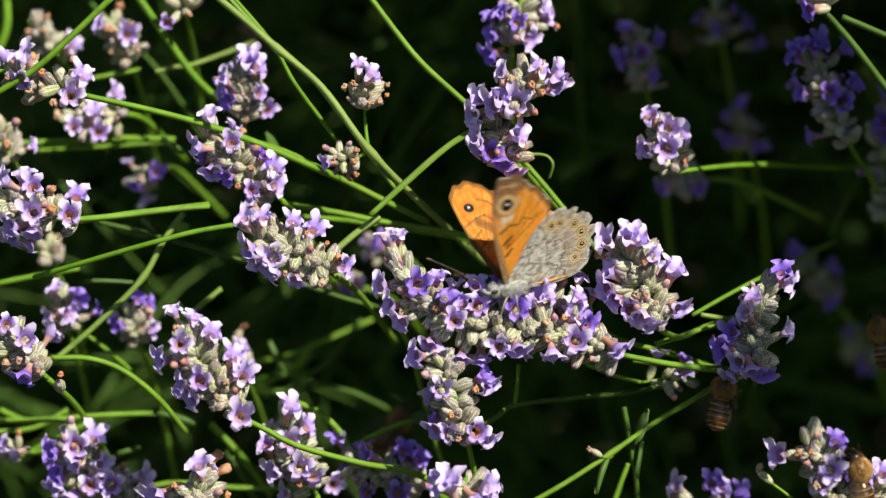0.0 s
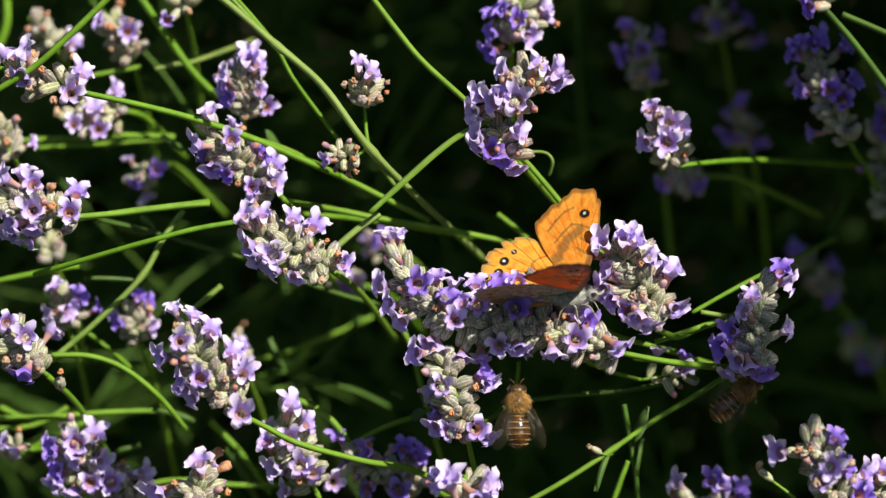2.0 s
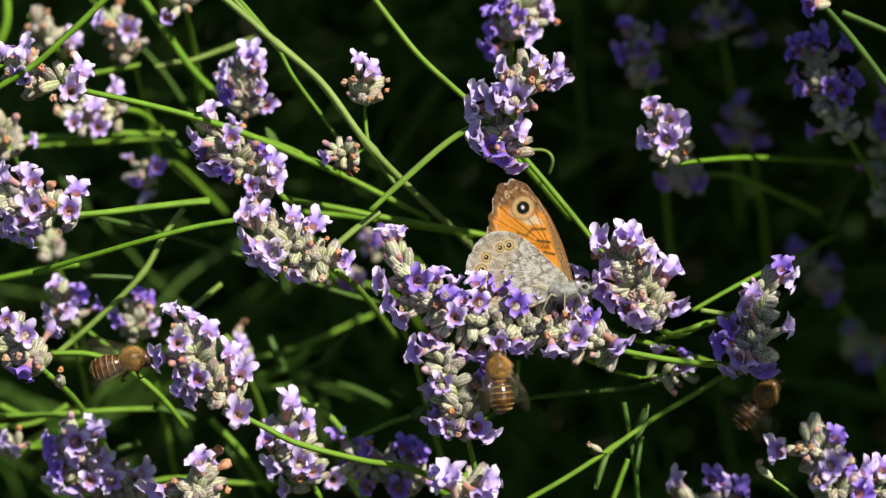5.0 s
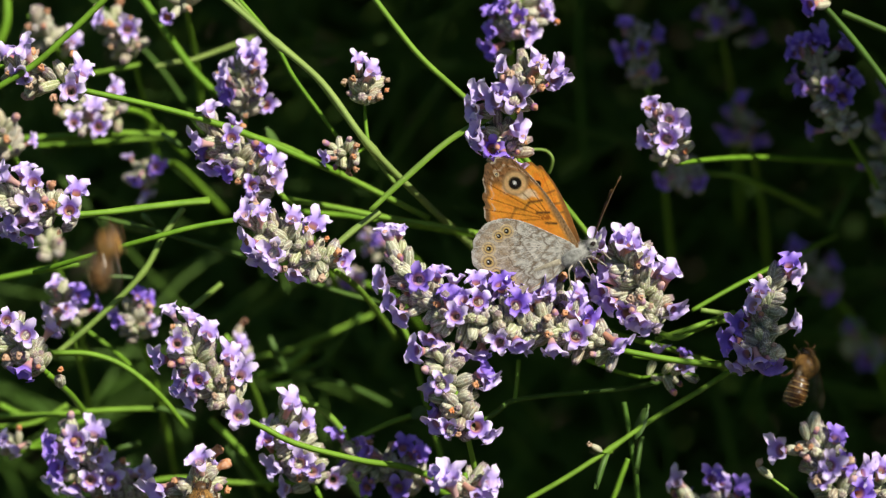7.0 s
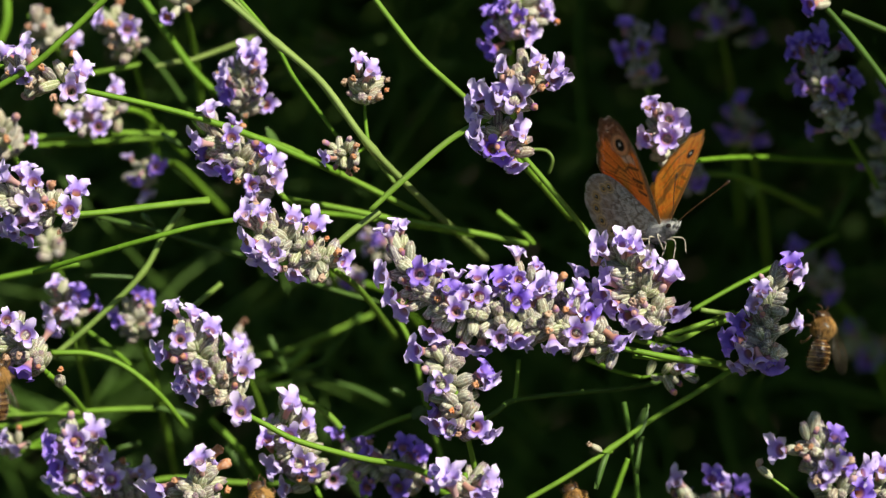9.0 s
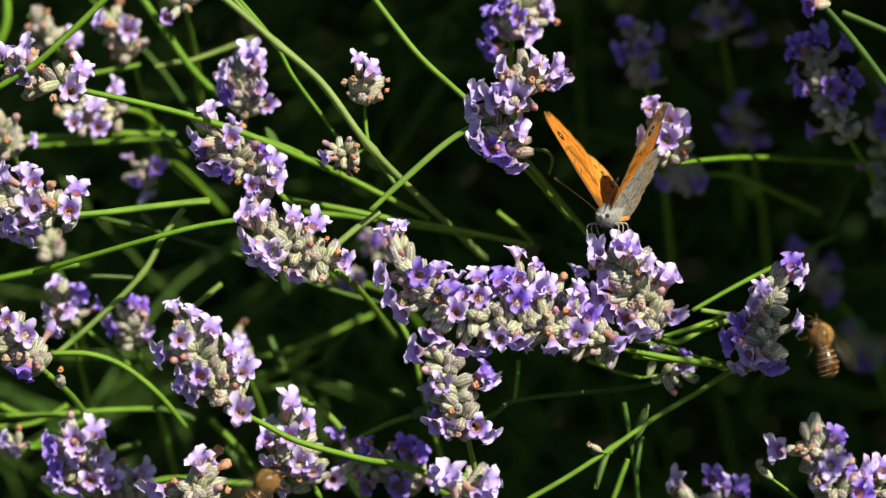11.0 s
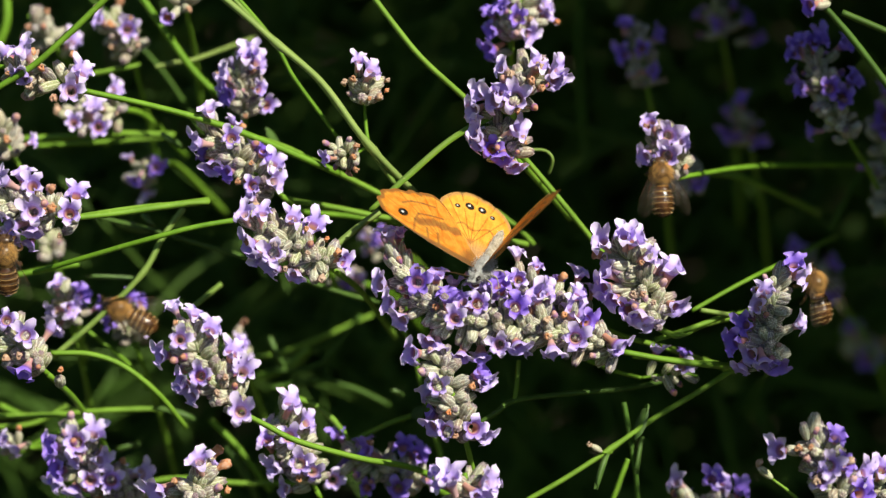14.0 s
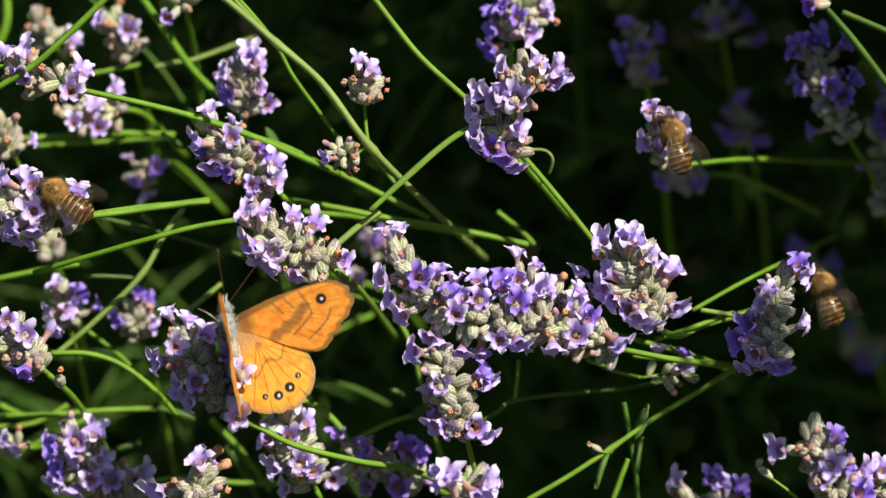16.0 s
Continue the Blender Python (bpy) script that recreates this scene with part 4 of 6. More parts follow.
lavender("tip_calyx", [(938, 470, 0), (940, 490, 0), (944, 516, 1)], [(950, 527, 2), (956, 540, 3)], 1, 1.05, 0, 0, 0, 0, 49, 0.3, whorls=1, label="single upright grey-green calyx between the blooms")
lavender("leaning_calyx", [(904, 490, -1), (914, 502, -1), (936, 524, 0)], [(944, 532, 2), (956, 542, 3)], 1, 1.0, 0, 0, 0, 0, 50, 0.3, whorls=1, label="single leaning grey-green calyx between the blooms")
lavender("tall_calyx", [(1440, 726, -12), (1437, 745, -12), (1434, 776, -11)], [(1438, 790, -11), (1444, 802, -10)], 1, 1.1, 0, 0, 0, 0, 51, 0.3, whorls=1, label="single upright grey-violet calyx at a spike's tip")
lavender("short_calyx", [(1412, 742, -12), (1418, 758, -12), (1428, 784, -11)], [(1436, 796, -11), (1444, 806, -10)], 1, 1.0, 0, 0, 0, 0, 52, 0.3, whorls=1, label="single upright grey-violet calyx at a spike's tip")


# ---- the butterfly ----
def wing_outline(points, samples, rough, seed):
    rng = random.Random(seed)
    pts = [Vector((x, y, 0)) for x, y in points]
    loop = pts[-1:] + pts + pts[:2]
    out = []
    per = samples // len(pts)
    for i in range(1, len(loop) - 2):
        a, b, c, d = loop[i - 1:i + 3]
        for k in range(per):
            t = k / per
            out.append(0.5 * (2 * b + (c - a) * t + (2 * a - 5 * b + 4 * c - d) * t * t + (3 * b - a - 3 * c + d) * t ** 3))
    worn = []
    for i, p in enumerate(out):
        far = max(0.0, (p.length - 13) / 8)
        notch = rough * far * max(0.0, noise.noise(Vector((p.x * 0.62 + seed, p.y * 0.62, 1.7))) + 0.1) + 0.12 * far * rng.uniform(-1, 1)
        worn.append(p * (1 - notch / max(p.length, 1)))
    return worn


FORE = [(1.2, 0.2), (0.9, 5.0), (-0.2, 11.0), (-1.9, 16.6), (-3.8, 20.3), (-6.4, 21.7), (-9.0, 20.4), (-10.9, 17.2), (-12.2, 13.8), (-12.8, 10.4), (-9.4, 6.6), (-4.0, 2.6), (-1.2, 0.0)]
HIND = [(0.8, 0.4), (-2.5, 5.5), (-6.0, 9.8), (-9.6, 12.0), (-13.2, 11.8), (-16.4, 9.6), (-17.9, 6.0), (-17.4, 1.8), (-15.4, -1.6), (-12.0, -3.1), (-7.0, -3.0), (-1.5, -1.6)]
ORANGE, DEEP, BROWN, DARK = np.array((0.95, 0.41, 0.050)), np.array((0.92, 0.31, 0.028)), np.array((0.20, 0.095, 0.035)), np.array((0.055, 0.025, 0.012))
CREAM, GREY, BLACK, WHITE = np.array((0.80, 0.68, 0.42)), np.array((0.50, 0.47, 0.42)), np.array((0.012, 0.008, 0.006)), np.array((0.9, 0.9, 0.88))


def soft(x, a, b):
    t = min(1.0, max(0.0, (x - a) / (b - a)))
    return t * t * (3 - 2 * t)


def to_line(p, a, b):
    a, b = Vector(a), Vector(b)
    t = max(0.0, min(1.0, (p - a).dot(b - a) / (b - a).length_squared))
    return (p - a - (b - a) * t).length


def eye(c, p, at, r, ring, ring2=None):
    """An eye spot: white pupil, black disc, coloured rings."""
    d = (p - Vector(at)).length
    if ring2 is not None:
        c = c + (ring2 - c) * (1 - soft(d, r * 1.7, r * 2.1)) * 0.8
    c = c + (ring - c) * (1 - soft(d, r * 1.45, r * 1.75))
    c = c + (BLACK - c) * (1 - soft(d, r * 0.85, r * 1.05))
    q = (p - Vector(at) - Vector((-0.05, 0.1))).length
    return c + (WHITE - c) * (1 - soft(q, r * 0.18, r * 0.34))


def veins(p, ends, root, width):
    return min(to_line(p, root, e) for e in ends) < width


FV = [(-3.6, 20.0), (-7.8, 21.0), (-10.3, 18.2), (-11.5, 15.6), (-12.3, 13.2), (-12.7, 10.8)]
HV = [(-9.8, 11.9), (-13.4, 11.6), (-16.3, 9.6), (-17.7, 6.4), (-17.4, 2.6), (-15.4, -0.4)]


def fore_upper(p, edge, n):
    c = ORANGE + (DEEP - ORANGE) * soft(n, 0.4, 0.7)
    c = c + (BROWN - c) * 0.75 * (1 - soft(edge, 0.5, 1.2)) * soft(p.length, 8, 14)
    c = c + (BROWN - c) * (1 - soft(-p.x - 0.10 * p.y + 1.2, 0.6, 1.4)) * 0.8
    c = c + (BROWN - c) * (1 - soft(p.length, 2.0, 5.0)) * 0.7
    if veins(p, FV, (-1.5, 7.0), 0.12):
        c = c * np.array((0.86, 0.72, 0.6))
    band = to_line(p, (-5.9, 4.6), (-5.6, 9.4)) - 0.25 * math.sin(p.y * 2.6)
    band = min(band, to_line(p, (-5.6, 9.4), (-4.3, 12.4)))
    c = c + (BROWN - c) * (1 - soft(band, 0.5, 1.35)) * 0.65
    for a, b in (((-0.6, 8.0), (-3.2, 8.6)), ((-1.0, 10.2), (-3.4, 10.8)), ((-1.5, 13.2), (-4.4, 13.4)), ((-8.6, 15.0), (-9.4, 12.6)), ((-7.4, 16.4), (-8.6, 15.0)), ((-9.4, 12.6), (-9.8, 10.2)), ((-4.4, 13.4), (-6.2, 13.0)), ((-6.2, 13.0), (-7.0, 10.6)), ((-7.0, 10.6), (-7.6, 8.2))):
        c = c + (BROWN - c) * (1 - soft(to_line(p, a, b), 0.10, 0.36)) * 0.6
    return eye(c, p, (-4.9, 15.9), 1.05, DEEP)


def fore_under(p, edge, n):
    c = np.array((0.95, 0.41, 0.048)) * (0.90 + 0.20 * n)
    mottle = noise.noise(Vector((p.x * 1.3, p.y * 1.3, 2.0)))
    fine = noise.noise(Vector((p.x * 3.4, p.y * 3.4, 5.0)))
    # the outer third: pale behind the eye spot, then brown marbled with grey
    apex = soft(p.y + 0.35 * p.x, 12.6, 14.6)
    c = c + (np.array((0.30, 0.15, 0.065)) * (1.0 + 1.0 * mottle + 0.9 * fine) - c) * apex * 0.92
    pale = 1 - soft(abs(p.y + 0.62 * p.x - 10.6 - 0.5 * math.sin(p.x * 1.7)), 0.55, 1.05)
    c = c + (np.array((0.92, 0.80, 0.55)) - c) * pale * soft(p.x, -8.2, -6.6) * (1 - soft(p.x, -2.4, -1.6)) * 0.85
    # hem: grey-brown, chequered where the veins reach it
    hem = (1 - soft(edge, 0.7, 1.5)) * soft(p.length, 7, 12)
    c = c + (np.array((0.24, 0.135, 0.07)) * (1 + 1.1 * fine) - c) * hem * 0.92
    c = c + (np.array((0.74, 0.62, 0.46)) - c) * (1 - soft(abs(edge - 1.75), 0.08, 0.3)) * soft(p.length, 9, 13) * soft(mottle, -0.3, 0.2) * 0.8
    c = c + (np.array((0.80, 0.72, 0.58)) - c) * (1 - soft(edge, 0.15, 0.4)) * soft(math.sin(math.atan2(p.y, -p.x) * 26), 0.0, 0.5) * soft(p.length, 9, 12) * 0.8
    front = 1 - soft(-p.x - 0.10 * p.y + 1.2, 0.5, 1.6)
    c = c + (np.array((0.34, 0.22, 0.12)) * (1 + 1.0 * fine) - c) * front * 0.9
    if veins(p, FV, (-1.5, 7.0), 0.09):
        c = c * np.array((0.50, 0.36, 0.3))
    for a, b, w in (((-0.9, 5.8), (-2.6, 6.6), 0.9), ((-1.3, 8.2), (-3.4, 9.0), 0.9), ((-1.6, 10.8), (-4.0, 11.3), 0.8), ((-4.0, 11.3), (-5.4, 10.4), 0.6),
                    ((-5.4, 10.4), (-6.8, 11.2), 0.45), ((-6.8, 11.2), (-8.2, 9.9), 0.4), ((-8.2, 9.9), (-9.6, 10.4), 0.35)):
        c = c + (DARK * 1.4 - c) * (1 - soft(to_line(p, a, b), 0.11, 0.32)) * w
    c = eye(c, p, (-7.4, 18.4), 0.28, CREAM)
    return eye(c, p, (-4.9, 15.6), 1.28, np.array((0.76, 0.52, 0.24)), np.array((0.42, 0.27, 0.13)))


def hind_upper(p, edge, n):
    c = ORANGE + (DEEP - ORANGE) * soft(n, 0.4, 0.7)
    c = c + (np.array((0.45, 0.27, 0.12)) - c) * (1 - soft(p.length, 3.0, 7.5)) * 0.85
    c = c + (np.array((0.40, 0.25, 0.10)) - c) * (1 - soft(edge, 0.4, 1.1)) * soft(p.length, 6, 10) * 0.8
    if veins(p, HV, (-4.0, 3.0), 0.12):
        c = c * 0.6
    c = c + (DARK - c) * (1 - soft(abs(p.length - 9.6 - 0.8 * math.sin(p.y * 1.2)), 0.15, 0.35)) * 0.5
    for at, r in (((-12.0, 8.8), 0.6), ((-13.7, 6.8), 1.0), ((-14.6, 4.4), 0.95), ((-14.2, 2.0), 0.6)):
        c = eye(c, p, at, r, ORANGE)
    return c


def hind_under(p, edge, n):
    m = noise.noise(Vector((p.x * 0.8, p.y * 1.2, 4.0)))
    f = noise.noise(Vector((p.x * 2.2, p.y * 2.6, 9.0)))
    g = noise.noise(Vector((p.x * 4.6, p.y * 4.6, 3.0)))
    c = GREY * (0.92 + 0.45 * f + 0.7 * g)
    c = c + (np.array((0.66, 0.63, 0.57)) - c) * soft(m + 0.4 * g, -0.05, 0.2) * 0.7
    c = c + (np.array((0.27, 0.21, 0.15)) - c) * soft(-m + 0.6 * f, 0.18, 0.36) * 0.85
    c = c + (np.array((0.40, 0.28, 0.17)) * (1 + 0.8 * g) - c) * soft(p.length + 0.8 * f, 10.6, 11.8) * soft(edge, 0.7, 1.2) * 0.5
    # thin zigzag lines across the wing
    for k, rr, w in ((5.4, 0.7, 0.7), (8.4, 0.9, 0.8), (11.0, 1.0, 0.85)):
        q = abs(p.length - k - rr * math.sin(math.atan2(p.y, -p.x) * 9 + k) - 0.8 * m)
        c = c + (np.array((0.17, 0.115, 0.075)) - c) * (1 - soft(q, 0.10, 0.30)) * w
    c = c + (np.array((0.34, 0.25, 0.17)) - c) * (1 - soft(abs(edge - 0.9 - 0.3 * math.sin(p.y * 3.0)), 0.06, 0.22)) * 0.7
    if veins(p, HV, (-4.0, 3.0), 0.08):
        c = c * 0.4 + np.array((0.74, 0.69, 0.61)) * 0.6
    for at, r in (((-9.0, 9.1), 0.5), ((-10.8, 9.0), 0.46), ((-13.7, 7.8), 0.5), ((-15.0, 5.6), 0.58), ((-14.9, 3.0), 0.55), ((-13.2, 0.7), 0.4)):
        c = eye(c, p, at, r, np.array((0.66, 0.46, 0.18)), np.array((0.20, 0.13, 0.07)))
        d = (p - Vector(at)).length
        c = c + (np.array((0.70, 0.53, 0.28)) - c) * (1 - soft(abs(d - r * 2.35), 0.05, 0.2)) * 0.85
    return c


def wing_mesh(name, outline, upper, under, side, seed, rough):
    """A thin double sheet with scales above and below; side is 1 for the left wing, -1 for the right."""
    edge_pts = wing_outline(outline, 264, rough, seed)
    n, rows = len(edge_pts), 68
    hub = Vector((-1.5, 1.2, 0)) if outline is HIND else Vector((-1.0, 2.2, 0))
    verts, faces, cols = [], [], []
    for layer in (1, -1):
        for r in range(rows + 1):
            s = (r / rows) ** 0.8
            for i, e in enumerate(edge_pts):
                p = hub.lerp(e, s)
                flat = Vector((p.x, p.y))
                bend = -0.010 * p.y * p.y * (0.6 if outline is FORE else 0.9) + 0.10 * math.sin(math.atan2(p.y, -p.x) * 14) * soft(p.length, 4, 10)
                z = layer * 0.045 * (1 - soft(s, 0.97, 1.0)) + bend * 0.35
                verts.append((p.x * MM, side * p.y * MM, z * MM))
                away = (e - p).length
                g = 0.5 + 0.5 * noise.noise(Vector((p.x * 0.7, p.y * 0.7, seed)))
                c = (upper if layer > 0 else under)(flat, away * 0.9, g)
                ray = math.atan2(p.y, -p.x + 3)
                streak = noise.noise(Vector((ray * 26, p.length * 0.35, seed))) + 0.6 * noise.noise(Vector((p.x * 3.1, p.y * 3.1, 7)))
                c = c * (1 + 0.22 * streak)
                cols.append((*np.clip(c, 0.004, 0.95), 1.0))
    block = (rows + 1) * n
    for layer in (0, 1):
        o = layer * block
        for r in range(rows):
            for i in range(n):
                k = (i + 1) % n
                q = (o + r * n + i, o + (r + 1) * n + i, o + (r + 1) * n + k, o + r * n + k)
                faces.append(q if (layer == 0) != (side > 0) else tuple(reversed(q)))
    me = mesh_of(name, verts, faces, fore_scale_mat if outline is FORE else hind_scale_mat)
    a = me.color_attributes.new("pattern", "FLOAT_COLOR", "POINT")
    a.data.foreach_set("color", np.array(cols, dtype=np.float32).ravel())
    return me


def hairs(center, axis, length, width, count, long, rng, height=None, thick=0.03):
    """Short hairs standing on a rounded body."""
    m = frame_of(Vector(axis), Vector((0, 1, 0)))
    height = height or width
    verts, faces = [], []
    for _ in range(count):
        a, b = math.acos(rng.uniform(-1, 1)), rng.uniform(0, 2 * math.pi)
        d = Vector((math.sin(a) * math.cos(b), math.sin(a) * math.sin(b), -math.cos(a)))
        p = Vector(center) + m @ Vector((height / 2 * d.x, width / 2 * d.y, length / 2 * d.z))
        w = m @ Vector((d.x, d.y, d.z * 0.6 - 0.5)) + Vector((rng.uniform(-.3, .3), rng.uniform(-.3, .3), rng.uniform(-.3, .3)))
        side = w.cross(Vector((0.3, 0.5, 0.8))).normalized() * thick * MM
        k = len(verts)
        verts += [p + side, p - side, p + side.cross(w.normalized()), p + w.normalized() * long * rng.uniform(0.6, 1.2)]
        faces += [(k, k + 1, k + 3), (k + 1, k + 2, k + 3), (k + 2, k, k + 3)]
    return verts, faces


def butterfly():
    rng = random.Random(21)
    root = tagged(new("butterfly"), "orange and brown butterfly with eye spots and grey marbled hindwings", "butterfly")
    thorax = part("thorax", mesh_of("thorax", *join([egg((0, 0, -0.8 * MM), (1, 0, 0), 6.4 * MM, 3.4 * MM, 10, 16, 0.1),
                  hairs((0, 0, -0.8 * MM), (1, 0, 0), 6.2 * MM, 3.3 * MM, 900, 1.2 * MM, rng)]), fur_grey_mat), root, "grey hairy thorax")
    rings = [(-2.6, 1.1, -0.3), (-4, 1.05, 0.0), (-6, 1.0, 0.4), (-7.6, 0.95, 0.7), (-9, 0.8, 1.0), (-10.0, 0.5, 1.2), (-10.5, 0.2, 1.3)]
    part("abdomen", mesh_of("abdomen", *join([tube([Vector((x, 0, z)) * MM for x, _, z in rings], [r * MM for _, r, _ in rings], 14),
         hairs((-6.2 * MM, 0, 0.4 * MM), (1, 0, -0.2), 8.0 * MM, 2.0 * MM, 400, 0.6 * MM, rng)]), fur_cream_mat), root, "cream banded abdomen")
    head = part("head", mesh_of("head", *join([egg((3.9 * MM, 0, -0.6 * MM), (1, 0, 0), 2.2 * MM, 2.3 * MM, 8, 12),
                hairs((3.9 * MM, 0, -0.6 * MM), (1, 0, 0), 2.2 * MM, 2.3 * MM, 260, 0.8 * MM, rng)]), fur_grey_mat), root)
    for s in (1, -1):
        part("eye", mesh_of("eye", *egg((4.2 * MM, s * 0.95 * MM, -0.5 * MM), (1, 0, 0), 1.3 * MM, 0.9 * MM, 8, 12), eye_mat), head, "dark round eye")
        part("palp", mesh_of("palp", *tube([Vector((4.6, s * 0.3, -0.9)) * MM, Vector((5.6, s * 0.35, -0.5)) * MM, Vector((6.3, s * 0.35, 0.1)) * MM],
             [0.32 * MM, 0.3 * MM, 0.08 * MM], 8), fur_grey_mat), head)
        ant = smooth_line([Vector(q) * MM for q in ((4.7, s * 0.5, 0.1), (7.5, s * 2.2, 2.4), (10.5, s * 4.2, 4.6), (12.6, s * 5.4, 6.0), (13.9, s * 6.0, 6.8))], 6)
        part("antenna", mesh_of("antenna", *tube(ant, [(0.075 if i < len(ant) - 7 else 0.075 + 0.17 * math.sin((i - len(ant) + 7) / 6.5 * 2.6)) * MM for i in range(len(ant))], 7), chitin_mat), head, "thin dark antenna with a club")
        for k, (x, fx, fz) in enumerate(((1.6, 4.6, -5.2), (0.2, 0.8, -5.8), (-1.2, -3.4, -5.4))):
            leg = smooth_line([Vector(q) * MM for q in ((x, s * 0.9, -2.0), ((x + fx) / 2 + 0.4, s * 3.0, -2.4), (fx, s * 2.6, fz))], 5)
            part("leg", mesh_of("leg", *tube(leg, [0.17 * MM] * 5 + [0.11 * MM] * (len(leg) - 5), 6), fur_cream_mat), root)
    wings = {}
    for s, tag in ((1, "left"), (-1, "right")):
        wings[tag, "fore"] = part("forewing", wing_mesh("forewing", FORE, fore_upper, fore_under, s, 3 + s, 1.1), root, "orange forewing with a black eye spot")
        wings[tag, "hind"] = part("hindwing", wing_mesh("hindwing", HIND, hind_upper, hind_under, s, 8 + s, 4.2 if s > 0 else 0.9), root, "hindwing, orange above and marbled grey below")
    return root, wings


butterfly_root, butterfly_wings = butterfly()


# ---- the bees ----
def bee():
    rng = random.Random(5)
    root = tagged(new("honey_bee"), "honey bee with amber fur and a striped abdomen", "bee", "bees on the lavender")
    thorax = part("thorax", mesh_of("thorax", *egg((0, 0, 0), (1, 0, 0), 4.2 * MM, 4.0 * MM, 10, 16), chitin_mat), root, "dark thorax under amber fur")
    part("fur", mesh_of("fur", *hairs((0, 0, 0), (1, 0, 0), 4.1 * MM, 3.9 * MM, 2600, 0.95 * MM, rng, None, 0.024), fur_amber_mat), thorax, "amber fur")
    part("thorax_plate", mesh_of("thorax_plate", *egg((-0.1 * MM, 0, 1.25 * MM), (1, 0, 0), 2.5 * MM, 2.3 * MM, 8, 12, 0, 1.7 * MM), chitin_mat), root, "bare dark plate on the thorax")
    head = part("head", mesh_of("head", *join([egg((2.5 * MM, 0, -0.8 * MM), (0.4, 0, -1), 2.7 * MM, 2.9 * MM, 8, 14, 0.1, 1.7 * MM),
                hairs((2.4 * MM, 0, -0.5 * MM), (1, 0, 0), 1.8 * MM, 2.5 * MM, 320, 0.6 * MM, rng)]), chitin_mat), root, "dark head")
    for s in (1, -1):
        part("eye", mesh_of("eye", *egg((2.6 * MM, s * 1.2 * MM, -0.7 * MM), (0.3, 0, -1), 2.0 * MM, 0.8 * MM, 8, 10, 0, 1.2 * MM), eye_mat), head)
        ant = smooth_line([Vector(q) * MM for q in ((3.1, s * 0.35, -0.5), (3.9, s * 0.8, 0.0), (4.4, s * 1.3, -0.9))], 4)
        part("antenna", mesh_of("antenna", *tube(ant, 0.11 * MM, 6), chitin_mat), head)
    abdomen = part("abdomen", mesh_of("abdomen", *egg((-5.0 * MM, 0, -0.6 * MM), (1, 0, 0.12), 7.0 * MM, 4.3 * MM, 16, 20, 0.18), chitin_brown_mat), root, "glossy amber-brown abdomen with pale bands")
    for k, x in enumerate((-2.4, -3.5, -4.6, -5.7, -6.7, -7.5)):
        t = (x + 5.0) / 3.5
        r = 2.15 * math.sqrt(max(0.02, 1 - t * t)) * (1 - 0.18 * t)
        z = -0.6 + 0.12 * (x + 5.0)
        # each plate ends in a dark hem with a fringe of pale hair behind it
        hem = [Vector((x + 0.18 + 0.14 * i, 0, z + 0.12 * (0.18 + 0.14 * i))) * MM for i in range(4)]
        part("plate_hem", mesh_of("plate_hem", *tube(hem, [(r + q) * MM for q in (-0.04, 0.03, 0.03, -0.05)], 20, 0, False), chitin_mat), abdomen, "dark hem of an abdomen plate")
        ring = [Vector((x - 0.24 + (0.12 if k < 3 else 0.08) * i, 0, z - 0.02)) * MM for i in range(4)]
        bm_ = tube(ring, [(r + q) * MM for q in (-0.04, 0.01, 0.03, -0.02)], 20, 0, False)
        fuzz = hairs((x * MM, 0, z * MM), (1, 0, 0), 0.34 * MM, 2.02 * r * MM, 260, 0.36 * MM, rng)
        part("band", mesh_of("band", *join([bm_, fuzz]), fur_amber_mat if k < 1 else fur_pale_mat), abdomen, "pale furry band")
    for s in (1, -1):
        for k, (x, fx, fy, fz) in enumerate(((1.2, 2.8, 1.6, -2.8), (0.2, 0.2, 2.8, -2.9), (-1.0, -3.2, 2.5, -3.0))):
            leg = smooth_line([Vector(q) * MM for q in ((x, s * 1.2, -1.4), ((x + fx) * 0.55, s * (fy * 0.9), -1.3), (fx, s * fy, fz), (fx + 0.6, s * (fy - 0.4), fz - 0.7))], 4)
            part("leg", mesh_of("leg", *tube(leg, [(0.36 - 0.018 * i) * MM for i in range(len(leg))], 7), chitin_mat), root)
    for s in (1, -1):
        for name, outline in (("forewing", ((0, 0), (-3.0, 0.9), (-6.4, 1.6), (-9.0, 1.2), (-9.6, 0.0), (-8.2, -1.3), (-5.0, -1.5), (-2.0, -0.7))),
                              ("hindwing", ((0, 0), (-2.5, 0.3), (-5.2, 0.3), (-6.4, -0.5), (-5.4, -1.5), (-3.0, -1.6), (-1.0, -0.7)))):
            loop = smooth_line([Vector((x, s * y, 0)) * MM for x, y in outline + outline[:1]], 5)[:-1]
            hub = sum(loop, Vector()) / len(loop)
            n = len(loop)
            verts, faces = [], []
            for z in (0.02, -0.02):
                verts += [hub + Vector((0, 0, z * MM))] + [p + Vector((0, 0, z * MM * 0.5 + 0.25 * MM * math.sin(p.x * 900))) for p in loop]
            for o in (0, n + 1):
                faces += [(o, o + 1 + i, o + 1 + (i + 1) % n) for i in range(n)]
            faces += [(1 + i, n + 2 + i, n + 2 + (i + 1) % n, 1 + (i + 1) % n) for i in range(n)]
            w = part(name, mesh_of(name, verts, faces, bee_wing_mat), root, "clear veined wing")
            w.matrix_basis = pose((0.6 if name == "forewing" else -0.4) * MM, s * 1.5 * MM, 1.4 * MM, s * 8, 5, -s * 15)
